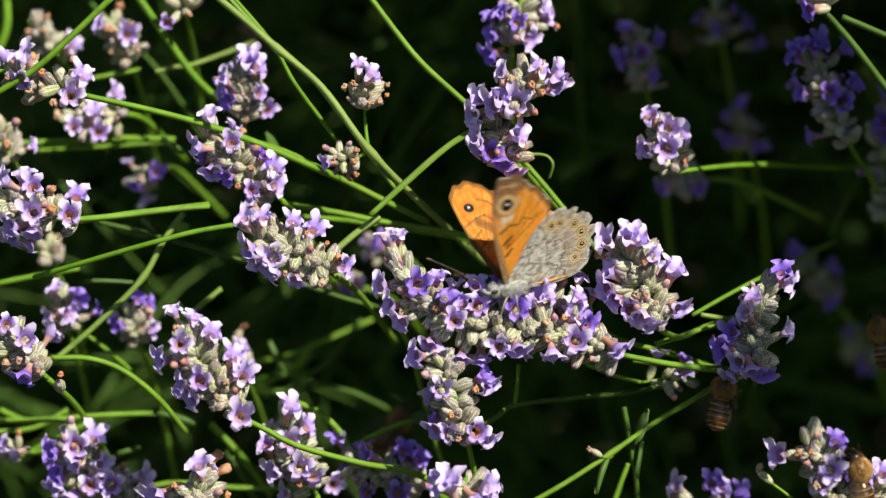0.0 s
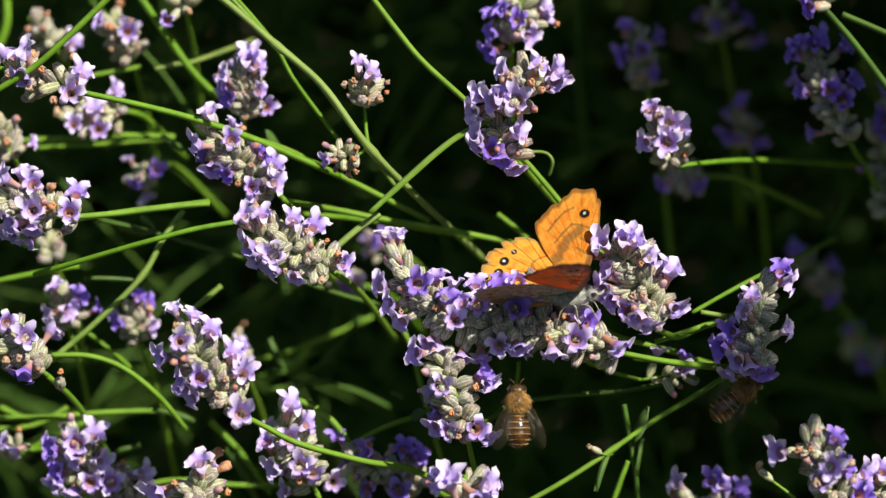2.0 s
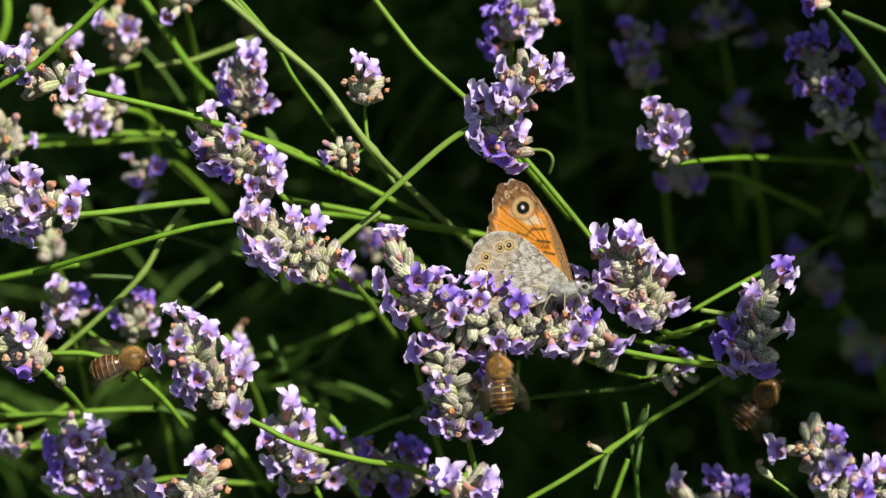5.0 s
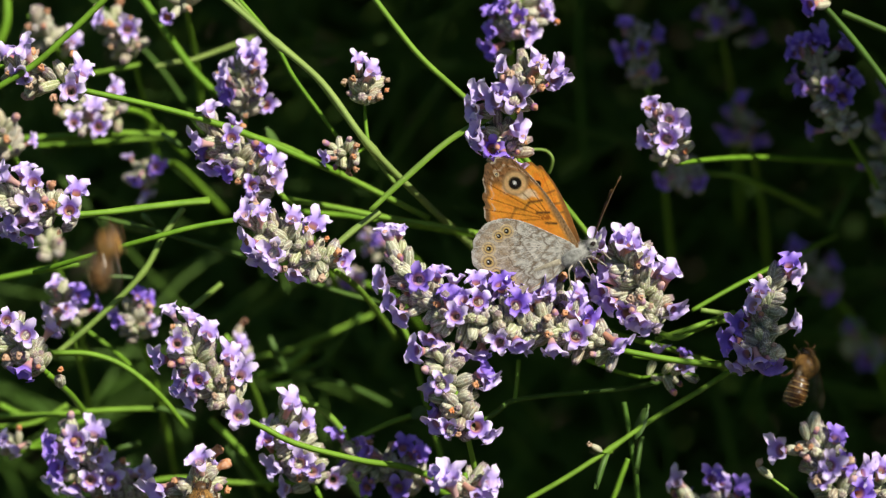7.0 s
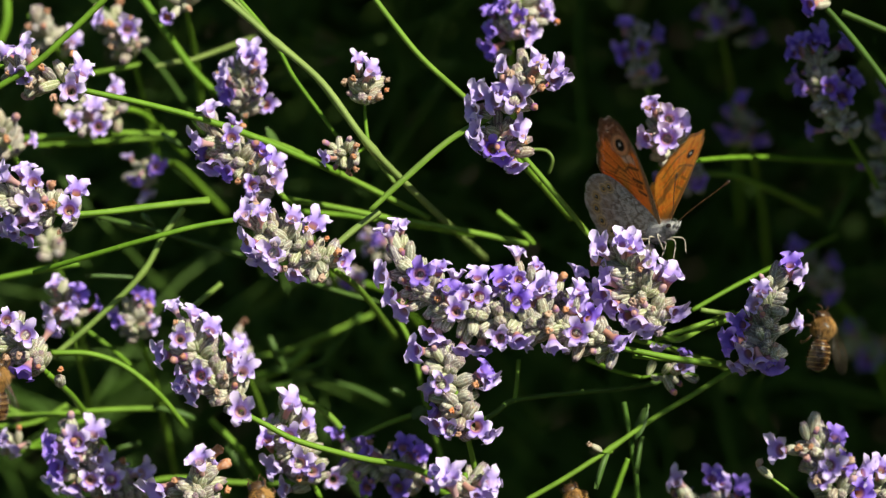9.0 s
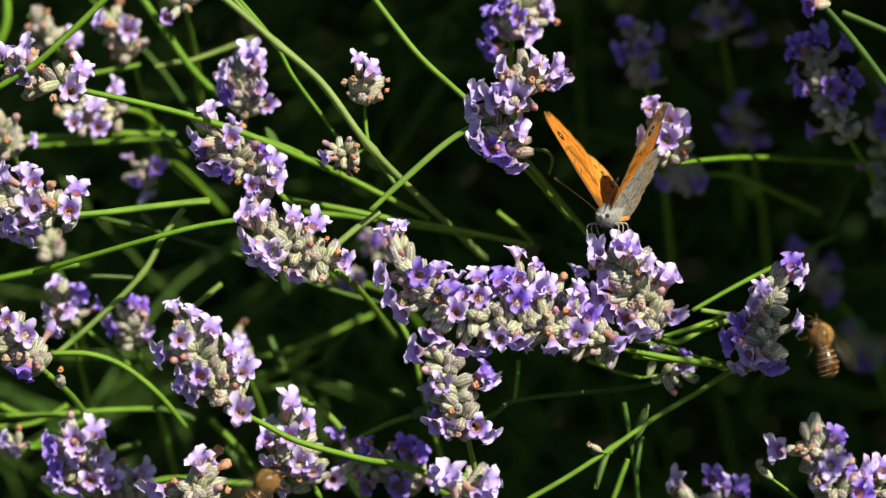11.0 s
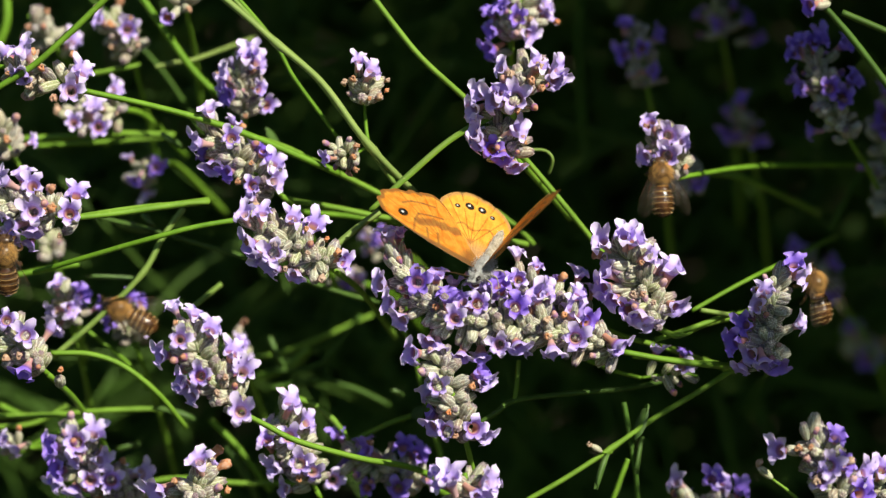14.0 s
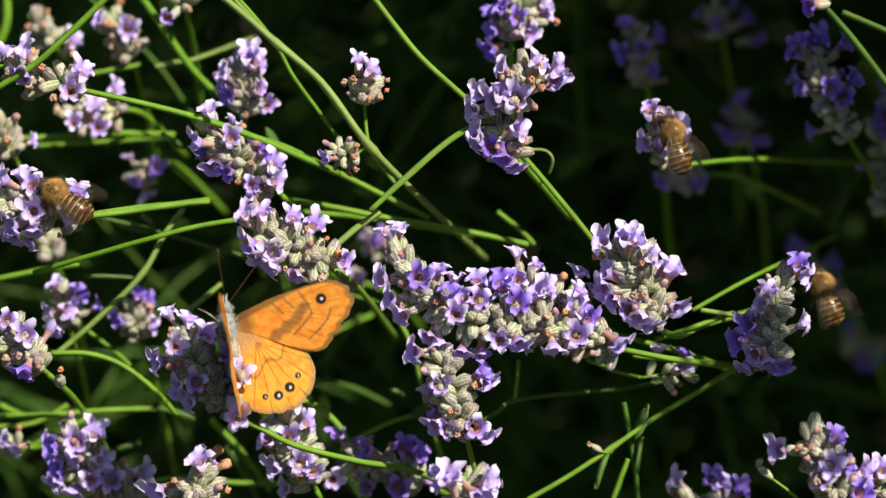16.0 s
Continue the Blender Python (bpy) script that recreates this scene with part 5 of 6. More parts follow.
            edge = smooth_line([Vector((0, 0, 0.05)) * MM, Vector((outline[1][0], s * outline[1][1], 0.08)) * MM, Vector((outline[2][0], s * outline[2][1], 0.05)) * MM], 4)
            part("vein", mesh_of("vein", *tube(edge, 0.045 * MM, 5), chitin_brown_mat), w)
    return root


bees = [bee()]
for _ in range(3):
    bees.append(copy_thing(bees[0], Matrix.Identity(4)))


# ---- what moves ----
def turned(x, y, d, ahead, up, scale=1.0):
    """A pose at a place of the bush, from the way ahead and the way up (each: right, upwards, towards the lens)."""
    f, u = V(*ahead), V(*up)
    left = u.cross(f).normalized()
    u = f.cross(left)
    m = Matrix((f, left, u)).transposed().to_4x4()
    m.translation = P(x, y, d)
    return m


# seconds; place; way ahead; way up; how far the left and right wings are raised; how far the forewings are drawn ahead
FLIGHT = [
    (0, 907, 495, (-0.90, -0.24, 0.37), (-0.13, 0.94, 0.31), 80, 46, 20),
    (0.3, 934, 475, (-0.64, 0.04, 0.77), (0.05, 1.00, -0.02), 44, 23, 15),
    (0.467, 934, 477, (-0.66, 0.23, 0.71), (0.20, 0.97, -0.13), 90, 62, 13),
    (0.5, 934, 477, (-0.66, 0.23, 0.71), (0.20, 0.97, -0.13), 86, 50, 13),
    (0.533, 934, 477, (-0.66, 0.23, 0.71), (0.20, 0.97, -0.13), 74, 38, 13),
    (0.6, 956, 466, (-0.28, 0.14, 0.95), (0.01, 0.99, -0.14), 42, 29, 19),
    (0.8, 970, 491, (0.11, 0.19, 0.97), (-0.10, 0.98, -0.18), 53, 51, 22),
    (1, 970, 478, (0.31, -0.04, 0.95), (0.06, 1.00, 0.02), 65, 43, 16),
    (1.2, 978, 477, (0.40, -0.26, 0.88), (0.04, 0.96, 0.27), 71, 68, 13),
    (1.4, 963, 474, (0.49, -0.04, 0.87), (-0.03, 1.00, 0.06), 41, 27, 16),
    (1.467, 969, 471, (0.75, 0.04, 0.66), (0.01, 1.00, -0.07), 66, 20, 2),
    (1.5, 969, 471, (0.75, 0.04, 0.66), (0.01, 1.00, -0.07), 52, 36, 2),
    (1.533, 969, 471, (0.75, 0.04, 0.66), (0.01, 1.00, -0.07), 38, 52, 2),
    (1.6, 978, 479, (0.97, 0.11, 0.20), (-0.15, 0.96, 0.22), 74, 56, 24),
    (1.8, 984, 481, (0.97, 0.08, 0.22), (-0.13, 0.96, 0.24), 75, 57, 24),
    (2, 1011, 520, (0.98, 0.13, 0.18), (-0.15, 0.98, 0.13), 53, 25, 27),
    (2.2, 1007, 514, (0.98, 0.13, 0.18), (-0.15, 0.98, 0.13), 61, 45, 27),
    (2.5, 1007, 534, (0.95, -0.13, 0.27), (0.25, 0.85, -0.16), 82, 87, -10),
    (3, 1007, 540, (0.94, -0.29, 0.16), (0.33, 0.80, -0.26), 82, 89, -16),
    (3.5, 1007, 495, (0.92, -0.34, 0.20), (0.39, 0.79, -0.24), 82, 89, -18),
    (4, 1025, 569, (0.95, -0.20, 0.24), (0.30, 0.81, -0.26), 82, 87, -14),
    (4.2, 1002, 531, (0.95, -0.20, 0.24), (0.30, 0.81, -0.26), 82, 87, -14),
    (6.3, 996, 489, (0.80, 0.58, 0.17), (-0.57, 0.82, -0.10), 77, 66, -1),
    (6.5, 1005, 455, (0.81, 0.46, -0.36), (-0.46, 0.88, 0.09), 90, 87, -3),
    (6.7, 1002, 465, (0.77, 0.46, 0.45), (-0.49, 0.87, -0.06), 70, 62, 3),
    (7, 1014, 449, (0.79, 0.48, 0.28), (-0.56, 0.81, 0.08), 52, 88, 9),
    (7.2, 1013, 448, (0.79, 0.48, 0.28), (-0.56, 0.81, 0.08), 52, 88, 9),
    (7.4, 1087, 438, (0.91, -0.10, 0.41), (0.06, 0.99, 0.12), 24, 39, 18),
    (7.467, 1128, 406, (0.29, 0.55, 0.79), (0.04, 0.81, -0.58), 90, 53, 22),
    (7.5, 1128, 406, (0.29, 0.55, 0.79), (0.04, 0.81, -0.58), 84, 67, 22),
    (7.533, 1128, 406, (0.29, 0.55, 0.79), (0.04, 0.81, -0.58), 76, 81, 22),
    (7.6, 1140, 399, (0.61, 0.52, 0.60), (-0.51, 0.84, -0.21), 17, 61, 14),
    (7.8, 1133, 420, (0.54, 0.19, 0.82), (-0.03, 0.98, -0.20), 76, 77, -2),
    (8, 1123, 427, (0.54, 0.19, 0.82), (-0.03, 0.98, -0.20), 76, 77, -2),
    (8.2, 1131, 426, (0.54, 0.19, 0.82), (-0.03, 0.98, -0.20), 76, 77, -2),
    (8.4, 1125, 417, (0.51, 0.31, 0.80), (-0.25, 0.95, -0.21), 35, 43, 9),
    (8.5, 1125, 417, (0.51, 0.31, 0.80), (-0.25, 0.95, -0.21), 35, 43, 9),
    (8.6, 1123, 418, (0.51, 0.31, 0.80), (-0.25, 0.95, -0.21), 35, 43, 9),
    (8.8, 1116, 395, (0.40, 0.45, 0.80), (-0.19, 0.89, -0.40), 65, 76, 10),
    (9, 1166, 407, (0.53, 0.18, 0.83), (-0.01, 0.98, -0.21), 66, 65, 15),
    (9.167, 1149, 399, (0.03, -0.09, 1.00), (0.01, 1.00, 0.09), 17, 18, 14),
    (9.2, 1149, 399, (0.03, -0.09, 1.00), (0.01, 1.00, 0.09), 31, 32, 14),
    (9.233, 1149, 399, (0.03, -0.09, 1.00), (0.01, 1.00, 0.09), 45, 46, 14),
    (11.3, 1068, 377, (-0.48, -0.01, 0.88), (-0.02, 1.00, 0.00), 77, 59, 10),
    (11.467, 1066, 383, (-0.54, 0.21, 0.81), (-0.22, 0.90, -0.38), 86, 63, 15),
    (11.5, 1066, 383, (-0.54, 0.21, 0.81), (-0.22, 0.90, -0.38), 72, 73, 15),
    (11.533, 1066, 383, (-0.54, 0.21, 0.81), (-0.22, 0.90, -0.38), 58, 83, 15),
    (11.7, 1052, 380, (-0.27, -0.23, 0.93), (-0.01, 0.97, 0.24), 80, 25, 6),
    (11.9, 1056, 379, (-0.27, -0.23, 0.93), (-0.01, 0.97, 0.24), 80, 25, 6),
    (12, 1056, 379, (-0.27, -0.23, 0.93), (-0.01, 0.97, 0.24), 80, 25, 6),
    (12.1, 1048, 372, (-0.27, -0.23, 0.93), (-0.01, 0.97, 0.24), 80, 25, 6),
    (12.3, 1060, 389, (-0.40, 0.20, 0.89), (-0.13, 0.95, -0.27), 90, 87, 18),
    (12.5, 1062, 384, (-0.40, 0.20, 0.89), (-0.13, 0.95, -0.27), 90, 87, 18),
    (12.6, 1036, 373, (-0.64, -0.05, 0.77), (-0.03, 1.00, 0.04), 71, 57, 11),
    (12.7, 861, 446, (-0.55, 0.13, 0.83), (0.04, 0.99, -0.12), 49, 40, 11),
    (12.8, 838, 465, (-0.53, -0.03, 0.85), (0.00, 1.00, 0.04), 53, 25, 3),
    (12.9, 875, 434, (-0.44, 0.02, 0.90), (-0.04, 1.00, -0.04), 42, 38, 3),
    (13, 848, 462, (-0.48, -0.21, 0.85), (-0.09, 0.98, 0.19), 78, 70, 13),
    (13.1, 847, 472, (-0.48, -0.21, 0.85), (-0.09, 0.98, 0.19), 78, 70, 13),
    (13.2, 874, 432, (-0.37, -0.04, 0.93), (0.03, 1.00, 0.05), 43, 32, 22),
    (13.4, 857, 444, (-0.37, -0.04, 0.93), (0.03, 1.00, 0.05), 43, 32, 22),
    (13.5, 857, 444, (-0.37, -0.04, 0.93), (0.03, 1.00, 0.05), 43, 32, 22),
    (13.6, 857, 444, (-0.37, -0.04, 0.93), (0.03, 1.00, 0.05), 43, 32, 22),
    (13.7, 851, 466, (-0.28, -0.21, 0.94), (-0.02, 0.98, 0.21), 90, 86, 8),
    (13.8, 851, 472, (-0.28, -0.26, 0.92), (-0.04, 0.97, 0.26), 90, 86, 10),
    (13.9, 847, 460, (-0.18, -0.64, 0.75), (-0.08, 0.77, 0.64), 68, 62, 15),
    (14, 853, 471, (-0.40, -0.48, 0.78), (-0.19, 0.87, 0.44), 43, 41, 17),
    (14.2, 853, 471, (-0.40, -0.48, 0.78), (-0.19, 0.87, 0.44), 43, 41, 17),
    (14.4, 860, 478, (-0.53, -0.28, 0.80), (-0.11, 0.96, 0.26), 90, 87, 16),
    (14.5, 860, 478, (-0.53, -0.28, 0.80), (-0.11, 0.96, 0.26), 90, 87, 16),
    (14.6, 855, 471, (-0.53, -0.28, 0.80), (-0.11, 0.96, 0.26), 90, 87, 16),
    (14.8, 859, 485, (-0.53, -0.39, 0.76), (-0.11, 0.91, 0.39), 89, 87, 17),
    (15, 859, 490, (-0.53, -0.39, 0.76), (-0.11, 0.91, 0.39), 89, 87, 17),
    (15.2, 854, 482, (-0.63, -0.32, 0.71), (-0.13, 0.94, 0.30), 47, 79, 16),
    (15.3, 848, 484, (-0.61, -0.29, 0.74), (-0.11, 0.95, 0.28), 48, 80, 18),
    (15.4, 831, 473, (-0.83, -0.56, -0.01), (-0.48, 0.70, 0.53), 22, 64, 2),
    (15.467, 632, 444, (-0.75, 0.18, 0.30), (0.15, 0.85, 0.45), 38, 28, 15),
    (15.5, 554, 452, (-0.75, 0.18, 0.30), (0.15, 0.85, 0.45), 64, 56, 15),
    (15.533, 468, 484, (-0.75, 0.18, 0.30), (0.15, 0.85, 0.45), 88, 82, 15),
    (15.6, 352, 603, (-0.20, 0.92, -0.30), (0.05, 0.30, 0.95), 16, 14, 16),
    (15.7, 370, 517, (-0.74, 0.56, 0.37), (0.66, 0.52, 0.54), 38, 57, 17),
    (15.8, 396, 549, (-0.16, 0.98, -0.07), (0.70, 0.16, 0.70), 50, 48, 25),
    (15.9, 406, 567, (-0.16, 0.98, -0.07), (0.70, 0.16, 0.70), 50, 48, 25),
    (16, 408, 584, (-0.16, 0.98, -0.07), (0.70, 0.16, 0.70), 50, 48, 25),
]


def wing_pose(side, raised, ahead):
    return pose(0.4 * MM, side * 0.85 * MM, 0.3 * MM, side * (raised + (4 if raised > 80 else 0))) @ pose(0, 0, 0, 0, 0, -side * ahead)


def fly():
    walk(butterfly_root, [(t, turned(x, y, -1 if 7.45 < t < 12.65 else -5, f, u)) for t, x, y, f, u, _, _, _ in FLIGHT])
    for side, tag, k in ((1, "left", 5), (-1, "right", 6)):
        walk(butterfly_wings[tag, "fore"], [(r[0], wing_pose(side, r[k], r[7])) for r in FLIGHT])
        walk(butterfly_wings[tag, "hind"], [(r[0], wing_pose(side, r[k] - 1.5, r[7] * (0.25 if r[7] > -5 else 0.9) if r[7] < 30 else -10)) for r in FLIGHT])


UPW, AHEAD = (0, 0.1, 1), (0, 1, 0.1)
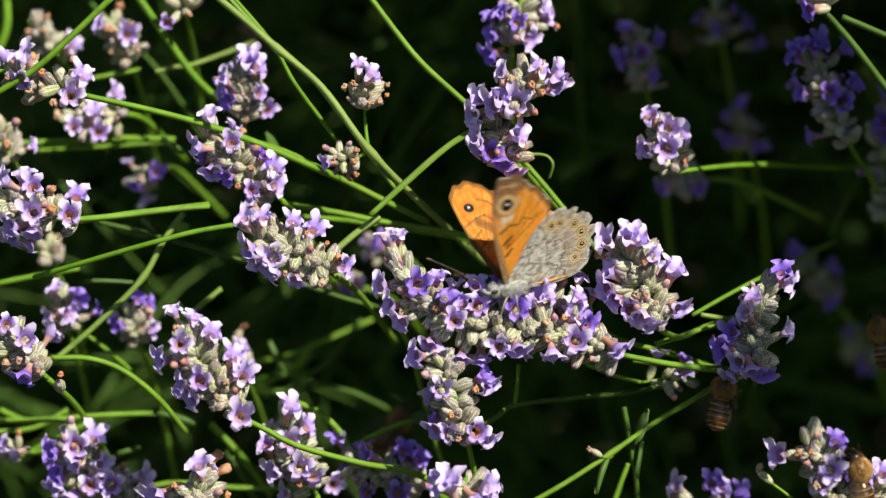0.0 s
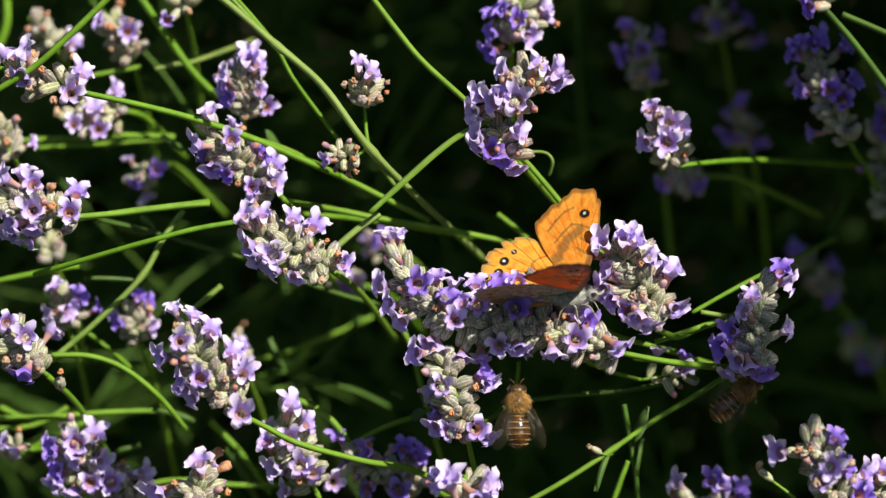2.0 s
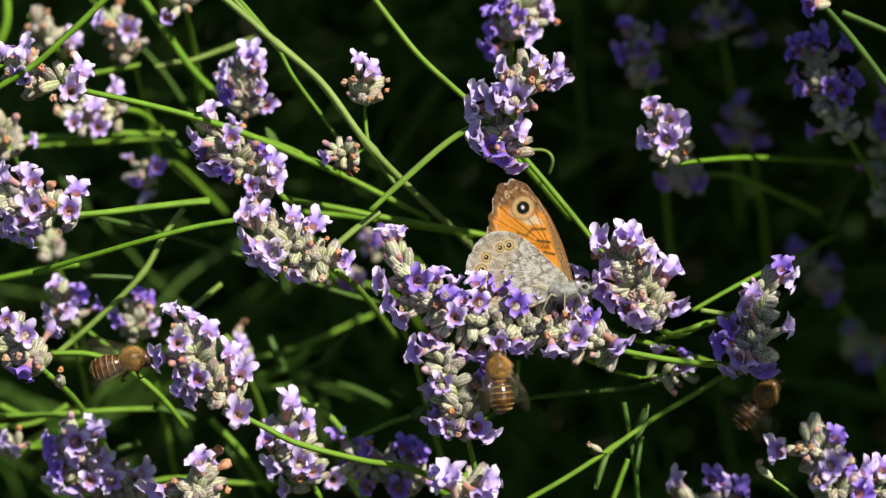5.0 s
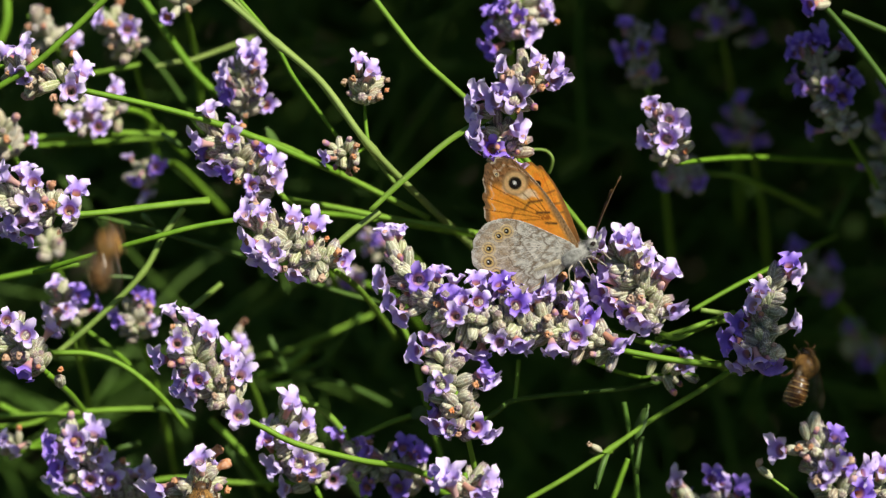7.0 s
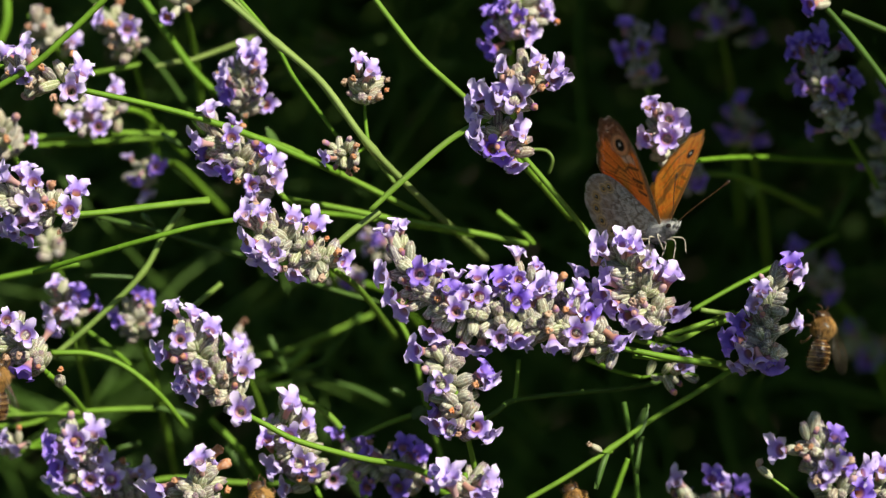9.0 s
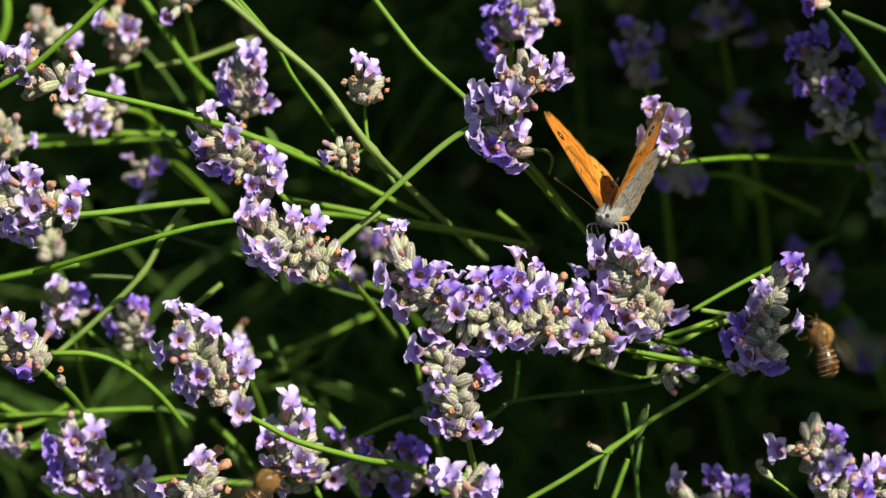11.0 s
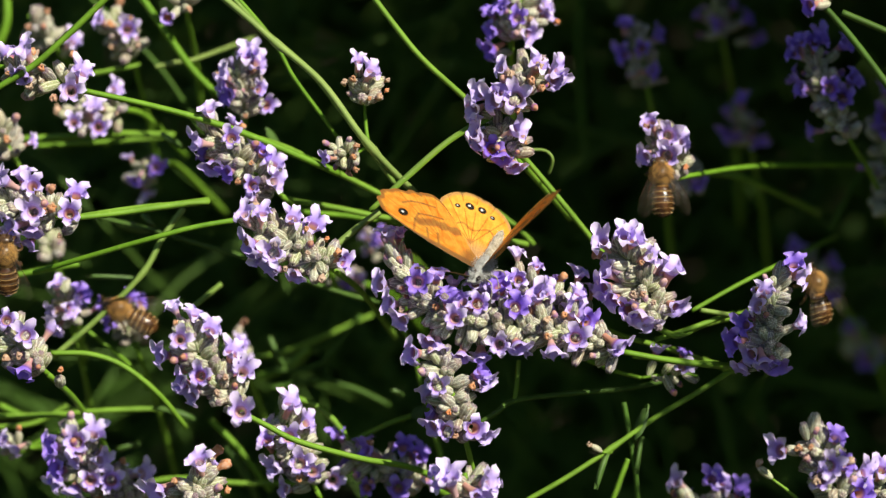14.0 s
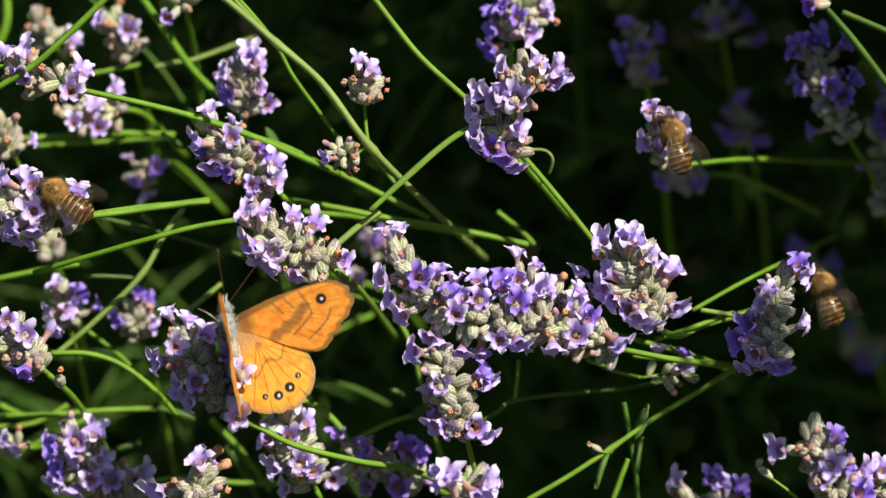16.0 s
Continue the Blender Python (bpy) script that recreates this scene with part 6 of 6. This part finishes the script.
BEES = [
    # on the upright spike half in shade
    [(0.0, 1281, 680, 8, (0.22, 0.95, -0.1), (-0.3, 0.1, 0.95)), (0.9, 1277, 680, 8, (0.25, 0.95, -0.1), (-0.3, 0.1, 0.95)),
     (1.2, 1304, 670, 8, (0.7, 0.6, -0.1), (-0.2, 0.3, 0.9)), (1.5, 1318, 688, 8, (0.75, 0.65, -0.1), (-0.1, 0.3, 0.95)),
     (4.2, 1318, 684, 8, (0.75, 0.65, -0.1), (-0.1, 0.3, 0.95)), (5.2, 1370, 700, 10, (0.6, 0.8, -0.1), (0.2, 0.2, 0.95)),
     (6.3, 1419, 654, 13, (0.32, 0.93, -0.1), (0.5, 0.1, 0.8)), (7.1, 1430, 648, 13, (0.25, 0.95, -0.1), (0.5, 0.1, 0.8)),
     (7.4, 1448, 618, 13, (0.15, 0.95, -0.1), (0.5, 0.1, 0.8)), (7.8, 1457, 588, 13, (0.1, 0.95, -0.1), (0.5, 0.1, 0.8)),
     (9.2, 1457, 584, 13, (0.1, 0.95, -0.1), (0.5, 0.1, 0.8)), (11.3, 1449, 595, 15, (-0.3, 0.9, -0.1), (0.5, 0.2, 0.8)),
     (11.5, 1442, 575, 17, (-0.3, 0.9, -0.1), (0.5, 0.2, 0.8)), (11.8, 1443, 530, 19, (-0.1, 0.95, -0.1), (0.5, 0.2, 0.8)),
     (12.5, 1434, 500, 21, (-0.1, 0.95, -0.1), (0.5, 0.2, 0.8)), (14.5, 1446, 505, 19, (-0.3, 0.9, -0.1), (0.4, 0.2, 0.9)),
     (16.0, 1455, 506, 17, (-0.35, 0.9, -0.1), (0.3, 0.2, 0.9))],
    # from the corner spike to the long spike, and on through the bush
    [(0.0, 1520, 826, -14, (-0.2, 0.95, 0.1), (0.3, 0.1, 0.9)), (0.9, 1523, 830, -14, (-0.2, 0.95, 0.1), (0.3, 0.1, 0.9)),
     (1.2, 1480, 796, -14, (-0.2, 0.95, -0.1), (0, 0.1, 1)), (1.3, 1320, 770, -14, (-0.35, 0.9, -0.1), (0, 0.1, 1)), (1.4, 1149, 748, -12, (-0.3, 0.9, -0.1), (0, 0.1, 1)),
     (1.5, 1022, 728, -10, (-0.05, 0.98, -0.1), (0, 0.1, 1)), (1.6, 1003, 690, -8, (-0.1, 0.98, -0.1), (0, 0.1, 1)),
     (1.8, 946, 705, -7, (-0.1, 0.98, -0.1), (0, 0.1, 1)), (2.0, 916, 712, -7, (-0.02, 0.98, -0.1), (0, 0.1, 1)),
     (2.3, 914, 690, -7, (-0.02, 0.98, 0.2), (0.15, -0.1, 1)), (2.5, 912, 684, -7, (0.0, 0.98, 0.25), (0.1, -0.2, 1)),
     (3.1, 916, 692, -7, (0.1, 0.98, 0.2), (0.1, -0.1, 1)), (3.4, 905, 690, -8, (0, 0.98, -0.1), (0, 0.1, 1)),
     (3.5, 895, 600, -10, (0.05, 0.98, -0.1), (0, 0.1, 1)), (3.7, 926, 660, -8, (0, 0.98, -0.1), (0, 0.1, 1)),
     (4.0, 954, 664, -8, (-0.05, 0.98, -0.1), (0, 0.1, 1)), (4.2, 934, 600, -9, (-0.1, 0.98, -0.1), (0, 0.1, 1)),
     (5.2, 880, 660, -9, (-0.1, 0.98, -0.1), (0, 0.1, 1)), (6.3, 856, 645, -8, (-0.2, 0.95, -0.1), (0.1, 0.1, 1)),
     (6.4, 770, 620, -12, (-0.3, 0.95, -0.1), (0.1, 0.1, 1)), (6.5, 659, 596, -16, (-0.15, 0.95, -0.1), (0, 0.1, 1)), (6.6, 491, 585, -16, (-0.15, 0.95, -0.1), (0, 0.1, 1)),
     (6.7, 462, 700, -14, (-0.2, 0.95, -0.1), (0, 0.1, 1)), (6.8, 395, 695, -12, (-0.35, 0.9, -0.1), (0, 0.1, 1)),
     (7.0, 355, 890, -12, (0, 0.98, 0.1), (0, 0.1, 1)), (8.5, 345, 905, -10, (0, 0.98, 0.1), (0, 0.1, 1)),
     (9.0, 462, 888, -6, (-0.3, 0.9, 0.1), (0, 0.1, 1)), (9.6, 470, 900, -2, (0.1, 0.95, 0.1), (0, 0.1, 1)), (10.6, 470, 880, 6, (0.4, 0.9, 0.1), (0, 0.1, 1)),
     (11.3, 491, 786, 8, (0.8, 0.6, 0), (-0.3, 0.5, 0.8)), (11.4, 616, 757, 8, (0.85, 0.5, 0), (-0.3, 0.5, 0.8)), (11.5, 688, 748, 6, (0.85, 0.45, 0), (-0.3, 0.5, 0.8)),
     (11.7, 712, 712, 5, (0.6, 0.75, 0), (-0.5, 0.3, 0.8)), (12.0, 722, 692, 5, (0.3, 0.9, 0), (-0.5, 0.2, 0.8)), (12.5, 712, 704, 9, (0.2, 0.95, 0), (-0.5, 0.2, 0.8)),
     (12.8, 712, 706, 9, (0.2, 0.95, 0), (-0.5, 0.2, 0.8)), (13.1, 704, 706, 9, (0.2, 0.95, 0), (-0.3, 0.2, 0.9)),
     (13.2, 760, 800, 30, (0.6, 0.75, 0), (0, 0.2, 0.9)), (13.3, 870, 620, 40, (0.6, 0.75, -0.2), (0, 0.2, 0.9)), (13.4, 972, 462, 34, (0.6, 0.75, -0.2), (0, 0.2, 0.9)),
     (13.5, 1020, 402, 26, (0.6, 0.75, -0.2), (0, 0.2, 0.9)), (13.7, 1112, 350, 20, (0.5, 0.8, -0.2), (0, 0.2, 0.9)), (13.8, 1150, 290, 16, (0.1, 0.98, -0.1), (0, 0.1, 1)),
     (13.9, 1148, 300, 14, (0.05, 0.98, -0.1), (0, 0.1, 1)), (14.0, 1170, 310, 12, (-0.05, 0.98, -0.1), (0, 0.1, 1)), (14.2, 1174, 315, 11, (0, 0.95, 0.3), (0, -0.2, 1)),
     (14.5, 1170, 312, 10, (0, 0.9, 0.4), (0, -0.3, 1)), (15.0, 1172, 312, 10, (0, 0.9, 0.4), (0, -0.3, 1)), (15.2, 1186, 318, 11, (-0.2, 0.95, 0.1), (0.2, 0, 1)),
     (15.4, 1186, 280, 10, (-0.3, 0.9, 0), (0.3, 0.2, 0.9)), (15.6, 1180, 270, 9, (-0.2, 0.95, 0), (0.3, 0.2, 0.9)), (16.0, 1190, 236, 8, (-0.3, 0.9, 0), (0.4, 0.2, 0.9))],
    # from the low spike to the sunlit one, then about the left edge
    [(0.0, 708, 738, 30, (0.6, 0.7, 0), (-0.2, 0.3, 0.9)), (0.3, 690, 960, 40, (-0.2, -0.9, 0.2), (0.3, 0.3, 0.9)), (0.8, 300, 1060, 40, (-0.9, 0.2, 0.1), (0, 0.3, 0.9)),
     (2.5, -250, 700, 20, (0.1, 0.95, 0), (0, 0.1, 1)), (3.6, 120, 430, 0, (0.8, 0.5, 0), (0, 0.4, 0.9)), (3.8, 259, 492, -2, (0.8, 0.3, 0), (0, 0.4, 0.9)),
     (4.0, 274, 580, -2, (0.8, 0.2, 0), (-0.3, 0.4, 0.9)), (4.1, 275, 596, -2, (0.8, 0.2, 0), (-0.3, 0.4, 0.9)), (4.2, 258, 606, -2, (0.8, 0.2, 0), (-0.3, 0.4, 0.9)),
     (5.2, 235, 640, -2, (0.85, 0.2, 0), (-0.2, 0.4, 0.9)), (6.3, 232, 652, -2, (0.9, 0.15, 0), (-0.2, 0.4, 0.9)), (6.7, 222, 654, -2, (0.85, 0.2, 0), (-0.2, 0.4, 0.9)),
     (6.8, 230, 656, -3, (0.6, 0.7, 0), (-0.2, 0.3, 0.9)), (6.9, 215, 560, -8, (0.3, 0.9, 0), (0, 0.3, 0.9)), (7.0, 192, 436, -10, (0.3, 0.95, 0), (0, 0.1, 1)),
     (7.2, 60, 180, -10, (-0.4, 0.9, 0), (0, 0.1, 1)), (7.6, -200, 300, 0, (-0.9, 0.1, 0.1), (0, 0.3, 1)), (8.3, -160, 760, 4, (0.1, 0.95, 0), (0, 0.1, 1)),
     (8.8, -8, 740, 0, (0.2, 0.95, 0), (0, 0.1, 1)), (9.0, -4, 672, 0, (0.05, 0.98, 0), (0, 0.1, 1)), (9.2, -2, 650, 0, (0.05, 0.98, 0), (0, 0.1, 1)),
     (10.4, -60, 600, 0, (0.05, 0.98, 0), (0, 0.1, 1)), (11.5, -2, 525, -6, (0.1, 0.98, 0), (0, 0.1, 1)), (12.2, -4, 550, -6, (0.1, 0.98, 0), (0, 0.1, 1)),
     (12.4, 12, 490, -8, (-0.45, 0.85, 0), (0.2, 0.1, 1)), (12.5, 15, 485, -8, (-0.52, 0.82, 0), (0.2, 0.1, 1)), (12.8, -4, 508, -7, (-0.1, 0.98, 0), (0, 0.1, 1)),
     (13.4, -14, 470, -8, (0, 0.98, 0.1), (0, 0, 1)), (14.0, 8, 452, -8, (0, 0.95, 0.3), (0, -0.2, 1)), (14.5, 22, 448, -8, (0, 0.9, 0.4), (0, -0.3, 1)),
     (14.9, 20, 450, -8, (0, 0.9, 0.4), (0, -0.3, 1)), (15.2, 68, 432, -8, (-0.1, 0.98, 0.1), (0, 0, 1)), (15.4, 80, 400, -8, (-0.2, 0.95, 0), (0.2, 0.1, 1)),
     (15.6, 82, 350, -9, (-0.3, 0.9, 0), (0.3, 0.2, 0.9)), (15.8, 96, 346, -9, (-0.6, 0.65, 0), (0.3, 0.2, 0.9)), (16.0, 96, 342, -9, (-0.72, 0.5, 0), (0.25, 0.35, 0.9))],
    # at the shaded edge, later behind the blurred spikes
    [(0.0, 1556, 578, 20, (-0.2, 0.95, 0), (-0.4, 0.1, 0.9)), (0.6, 1548, 570, 16, (-0.1, 0.95, 0), (-0.4, 0.1, 0.9)), (1.0, 1545, 575, 14, (-0.1, 0.95, 0), (-0.4, 0.1, 0.9)),
     (1.3, 1543, 570, 12, (-0.1, 0.95, 0), (-0.2, 0.1, 1)), (1.5, 1556, 566, 12, (0.05, 0.98, 0), (-0.1, 0.1, 1)), (1.7, 1680, 560, 10, (0.6, 0.7, 0), (0, 0.1, 1)),
     (3.0, 1750, 900, 10, (0.2, 0.9, 0), (0, 0.1, 1)), (6.0, 1300, 1060, 10, (-0.5, 0.8, 0), (0, 0.1, 1)), (8.8, 1040, 900, 12, (-0.4, 0.9, 0), (0, 0.1, 1)), (9.0, 1018, 890, 12, (-0.4, 0.9, 0), (0, 0.1, 1)),
     (9.2, 990, 905, 14, (-0.5, 0.8, 0), (0, 0.1, 1)), (10.0, 700, 960, 50, (-0.6, 0.7, 0), (0, 0.1, 1)), (10.8, 420, 700, 45, (-0.5, 0.8, 0), (0, 0.1, 1)),
     (11.3, 290, 552, 20, (-0.3, 0.9, 0), (0.3, 0.1, 0.9)), (11.6, 290, 566, 24, (-0.3, 0.9, 0), (0.3, 0.1, 0.9)), (12.0, 338, 624, 26, (-0.3, 0.9, 0), (0.3, 0.1, 0.9)), (12.6, 338, 624, 26, (-0.3, 0.9, 0), (0.3, 0.1, 0.9)),
     (13.0, 276, 552, 20, (-0.5, 0.8, 0), (0.3, 0.2, 0.9)), (13.4, 252, 544, 18, (-0.8, 0.5, 0), (0.1, 0.4, 0.9)), (13.9, 238, 548, 18, (-0.8, 0.4, 0), (0.1, 0.4, 0.9)),
     (14.0, 210, 550, 20, (-0.8, 0.4, 0), (0.1, 0.4, 0.9)), (14.2, 186, 560, 24, (-0.7, 0.5, 0), (0.1, 0.4, 0.9)), (14.5, 145, 610, 30, (-0.4, 0.8, 0), (0.1, 0.2, 1)),
     (15.0, 90, 600, 40, (-0.6, 0.7, 0), (0, 0.2, 1)), (15.4, -60, 560, 40, (-0.8, 0.5, 0), (0, 0.2, 1)), (16.0, -260, 500, 40, (-0.8, 0.5, 0), (0, 0.2, 1))],
]

# how far the middle of a spike is pushed across and down the grid, time by time
SWAY = {
    "right_main": [(0, 6, -4), (1.5, 0, 0), (6.5, -4, 4), (7.0, -6, 8), (7.3, -6, 10), (7.5, -4, 14), (8, -2, 12), (9.2, 0, 14), (11.3, -6, 20), (12.5, -8, 26), (12.6, -4, 22), (12.7, 4, -8), (12.9, -2, 6), (13.1, 0, 2), (16, 2, 4)],
    "right_tall": [(0, 2, -3), (4.2, 0, 0), (6.3, 12, -8), (9, 18, -8), (12, 20, -8), (14, 24, -8), (16, 30, -8)],
    "low_mid": [(0, 0, 0), (11.4, 0, 0), (11.7, -10, 2), (12, -22, 0), (12.5, -30, 2), (12.8, -24, 2), (13.1, -10, 2), (13.3, 4, -2), (13.6, -2, 2), (14.5, -6, 4), (16, -2, 2)],
    "front_left": [(0, 0, 0), (3.8, 0, 0), (4.1, -4, 4), (6.3, -6, 4), (7, -6, 6), (7.3, 2, -2), (7.6, 0, 0), (15.5, 0, 0), (15.7, -4, 10), (15.9, -8, 10), (16, -9, 10)],
    "right_lit": [(0, 0, 8), (2, 0, 2), (13.6, 0, 0), (13.8, 0, 8), (14.0, 0, 28), (14.5, -2, 36), (15.2, 0, 30), (15.5, 0, 8), (16, 0, 6)],
    "blur_mid": [(0, 0, 0), (9.5, 0, 0), (11.3, -8, 34), (12.0, -10, 56), (12.6, -10, 56), (13.2, 0, 6), (13.5, 0, 0), (14.2, -20, 10), (14.6, -28, 14), (15.4, -4, 4), (16, 0, 0)],
    "blur_left": [(0, 0, 0), (13.6, 0, 0), (14.3, 8, -4), (14.8, 10, -6), (15.4, 2, 0), (16, 0, 0)],
    "left_big": [(0, 0, 0), (13.4, 0, 0), (14.2, -2, 8), (15, -2, 8), (15.5, 0, 4), (16, -2, 6)],
    "main": [(0, -2, 0), (1.5, 0, 0), (2.1, 0, 3), (2.5, 0, 0), (3.4, 0, -3), (3.6, 0, 2), (6.3, 2, 2), (7.2, 2, 0), (7.5, 2, -8), (9.2, 2, -6), (12.6, 2, -4), (12.7, 0, 8), (12.9, 0, 4), (13.2, 0, 4), (15.4, 0, 4), (15.5, 0, -4), (16, 2, -2)],
}


def sway(key, rows):
    root, middle = spike_things[key]
    foot = root.location.copy()
    arm = middle - foot
    k = GRID * (1 + (middle - MID).dot(AWAY) / FOCUS)
    out = []
    for t, dx, dy in rows:
        q = arm.rotation_difference(arm + RIGHT * (dx * k) - RISE * (dy * k))
        out.append((t, Matrix.Translation(foot) @ q.to_matrix().to_4x4()))
    walk(root, out)


def motions():
    fly()
    for thing, rows in zip(bees, BEES):
        walk(thing, [(t, turned(x, y, d, f, u)) for t, x, y, d, f, u in rows])
    for key, rows in SWAY.items():
        sway(key, rows)


motions()
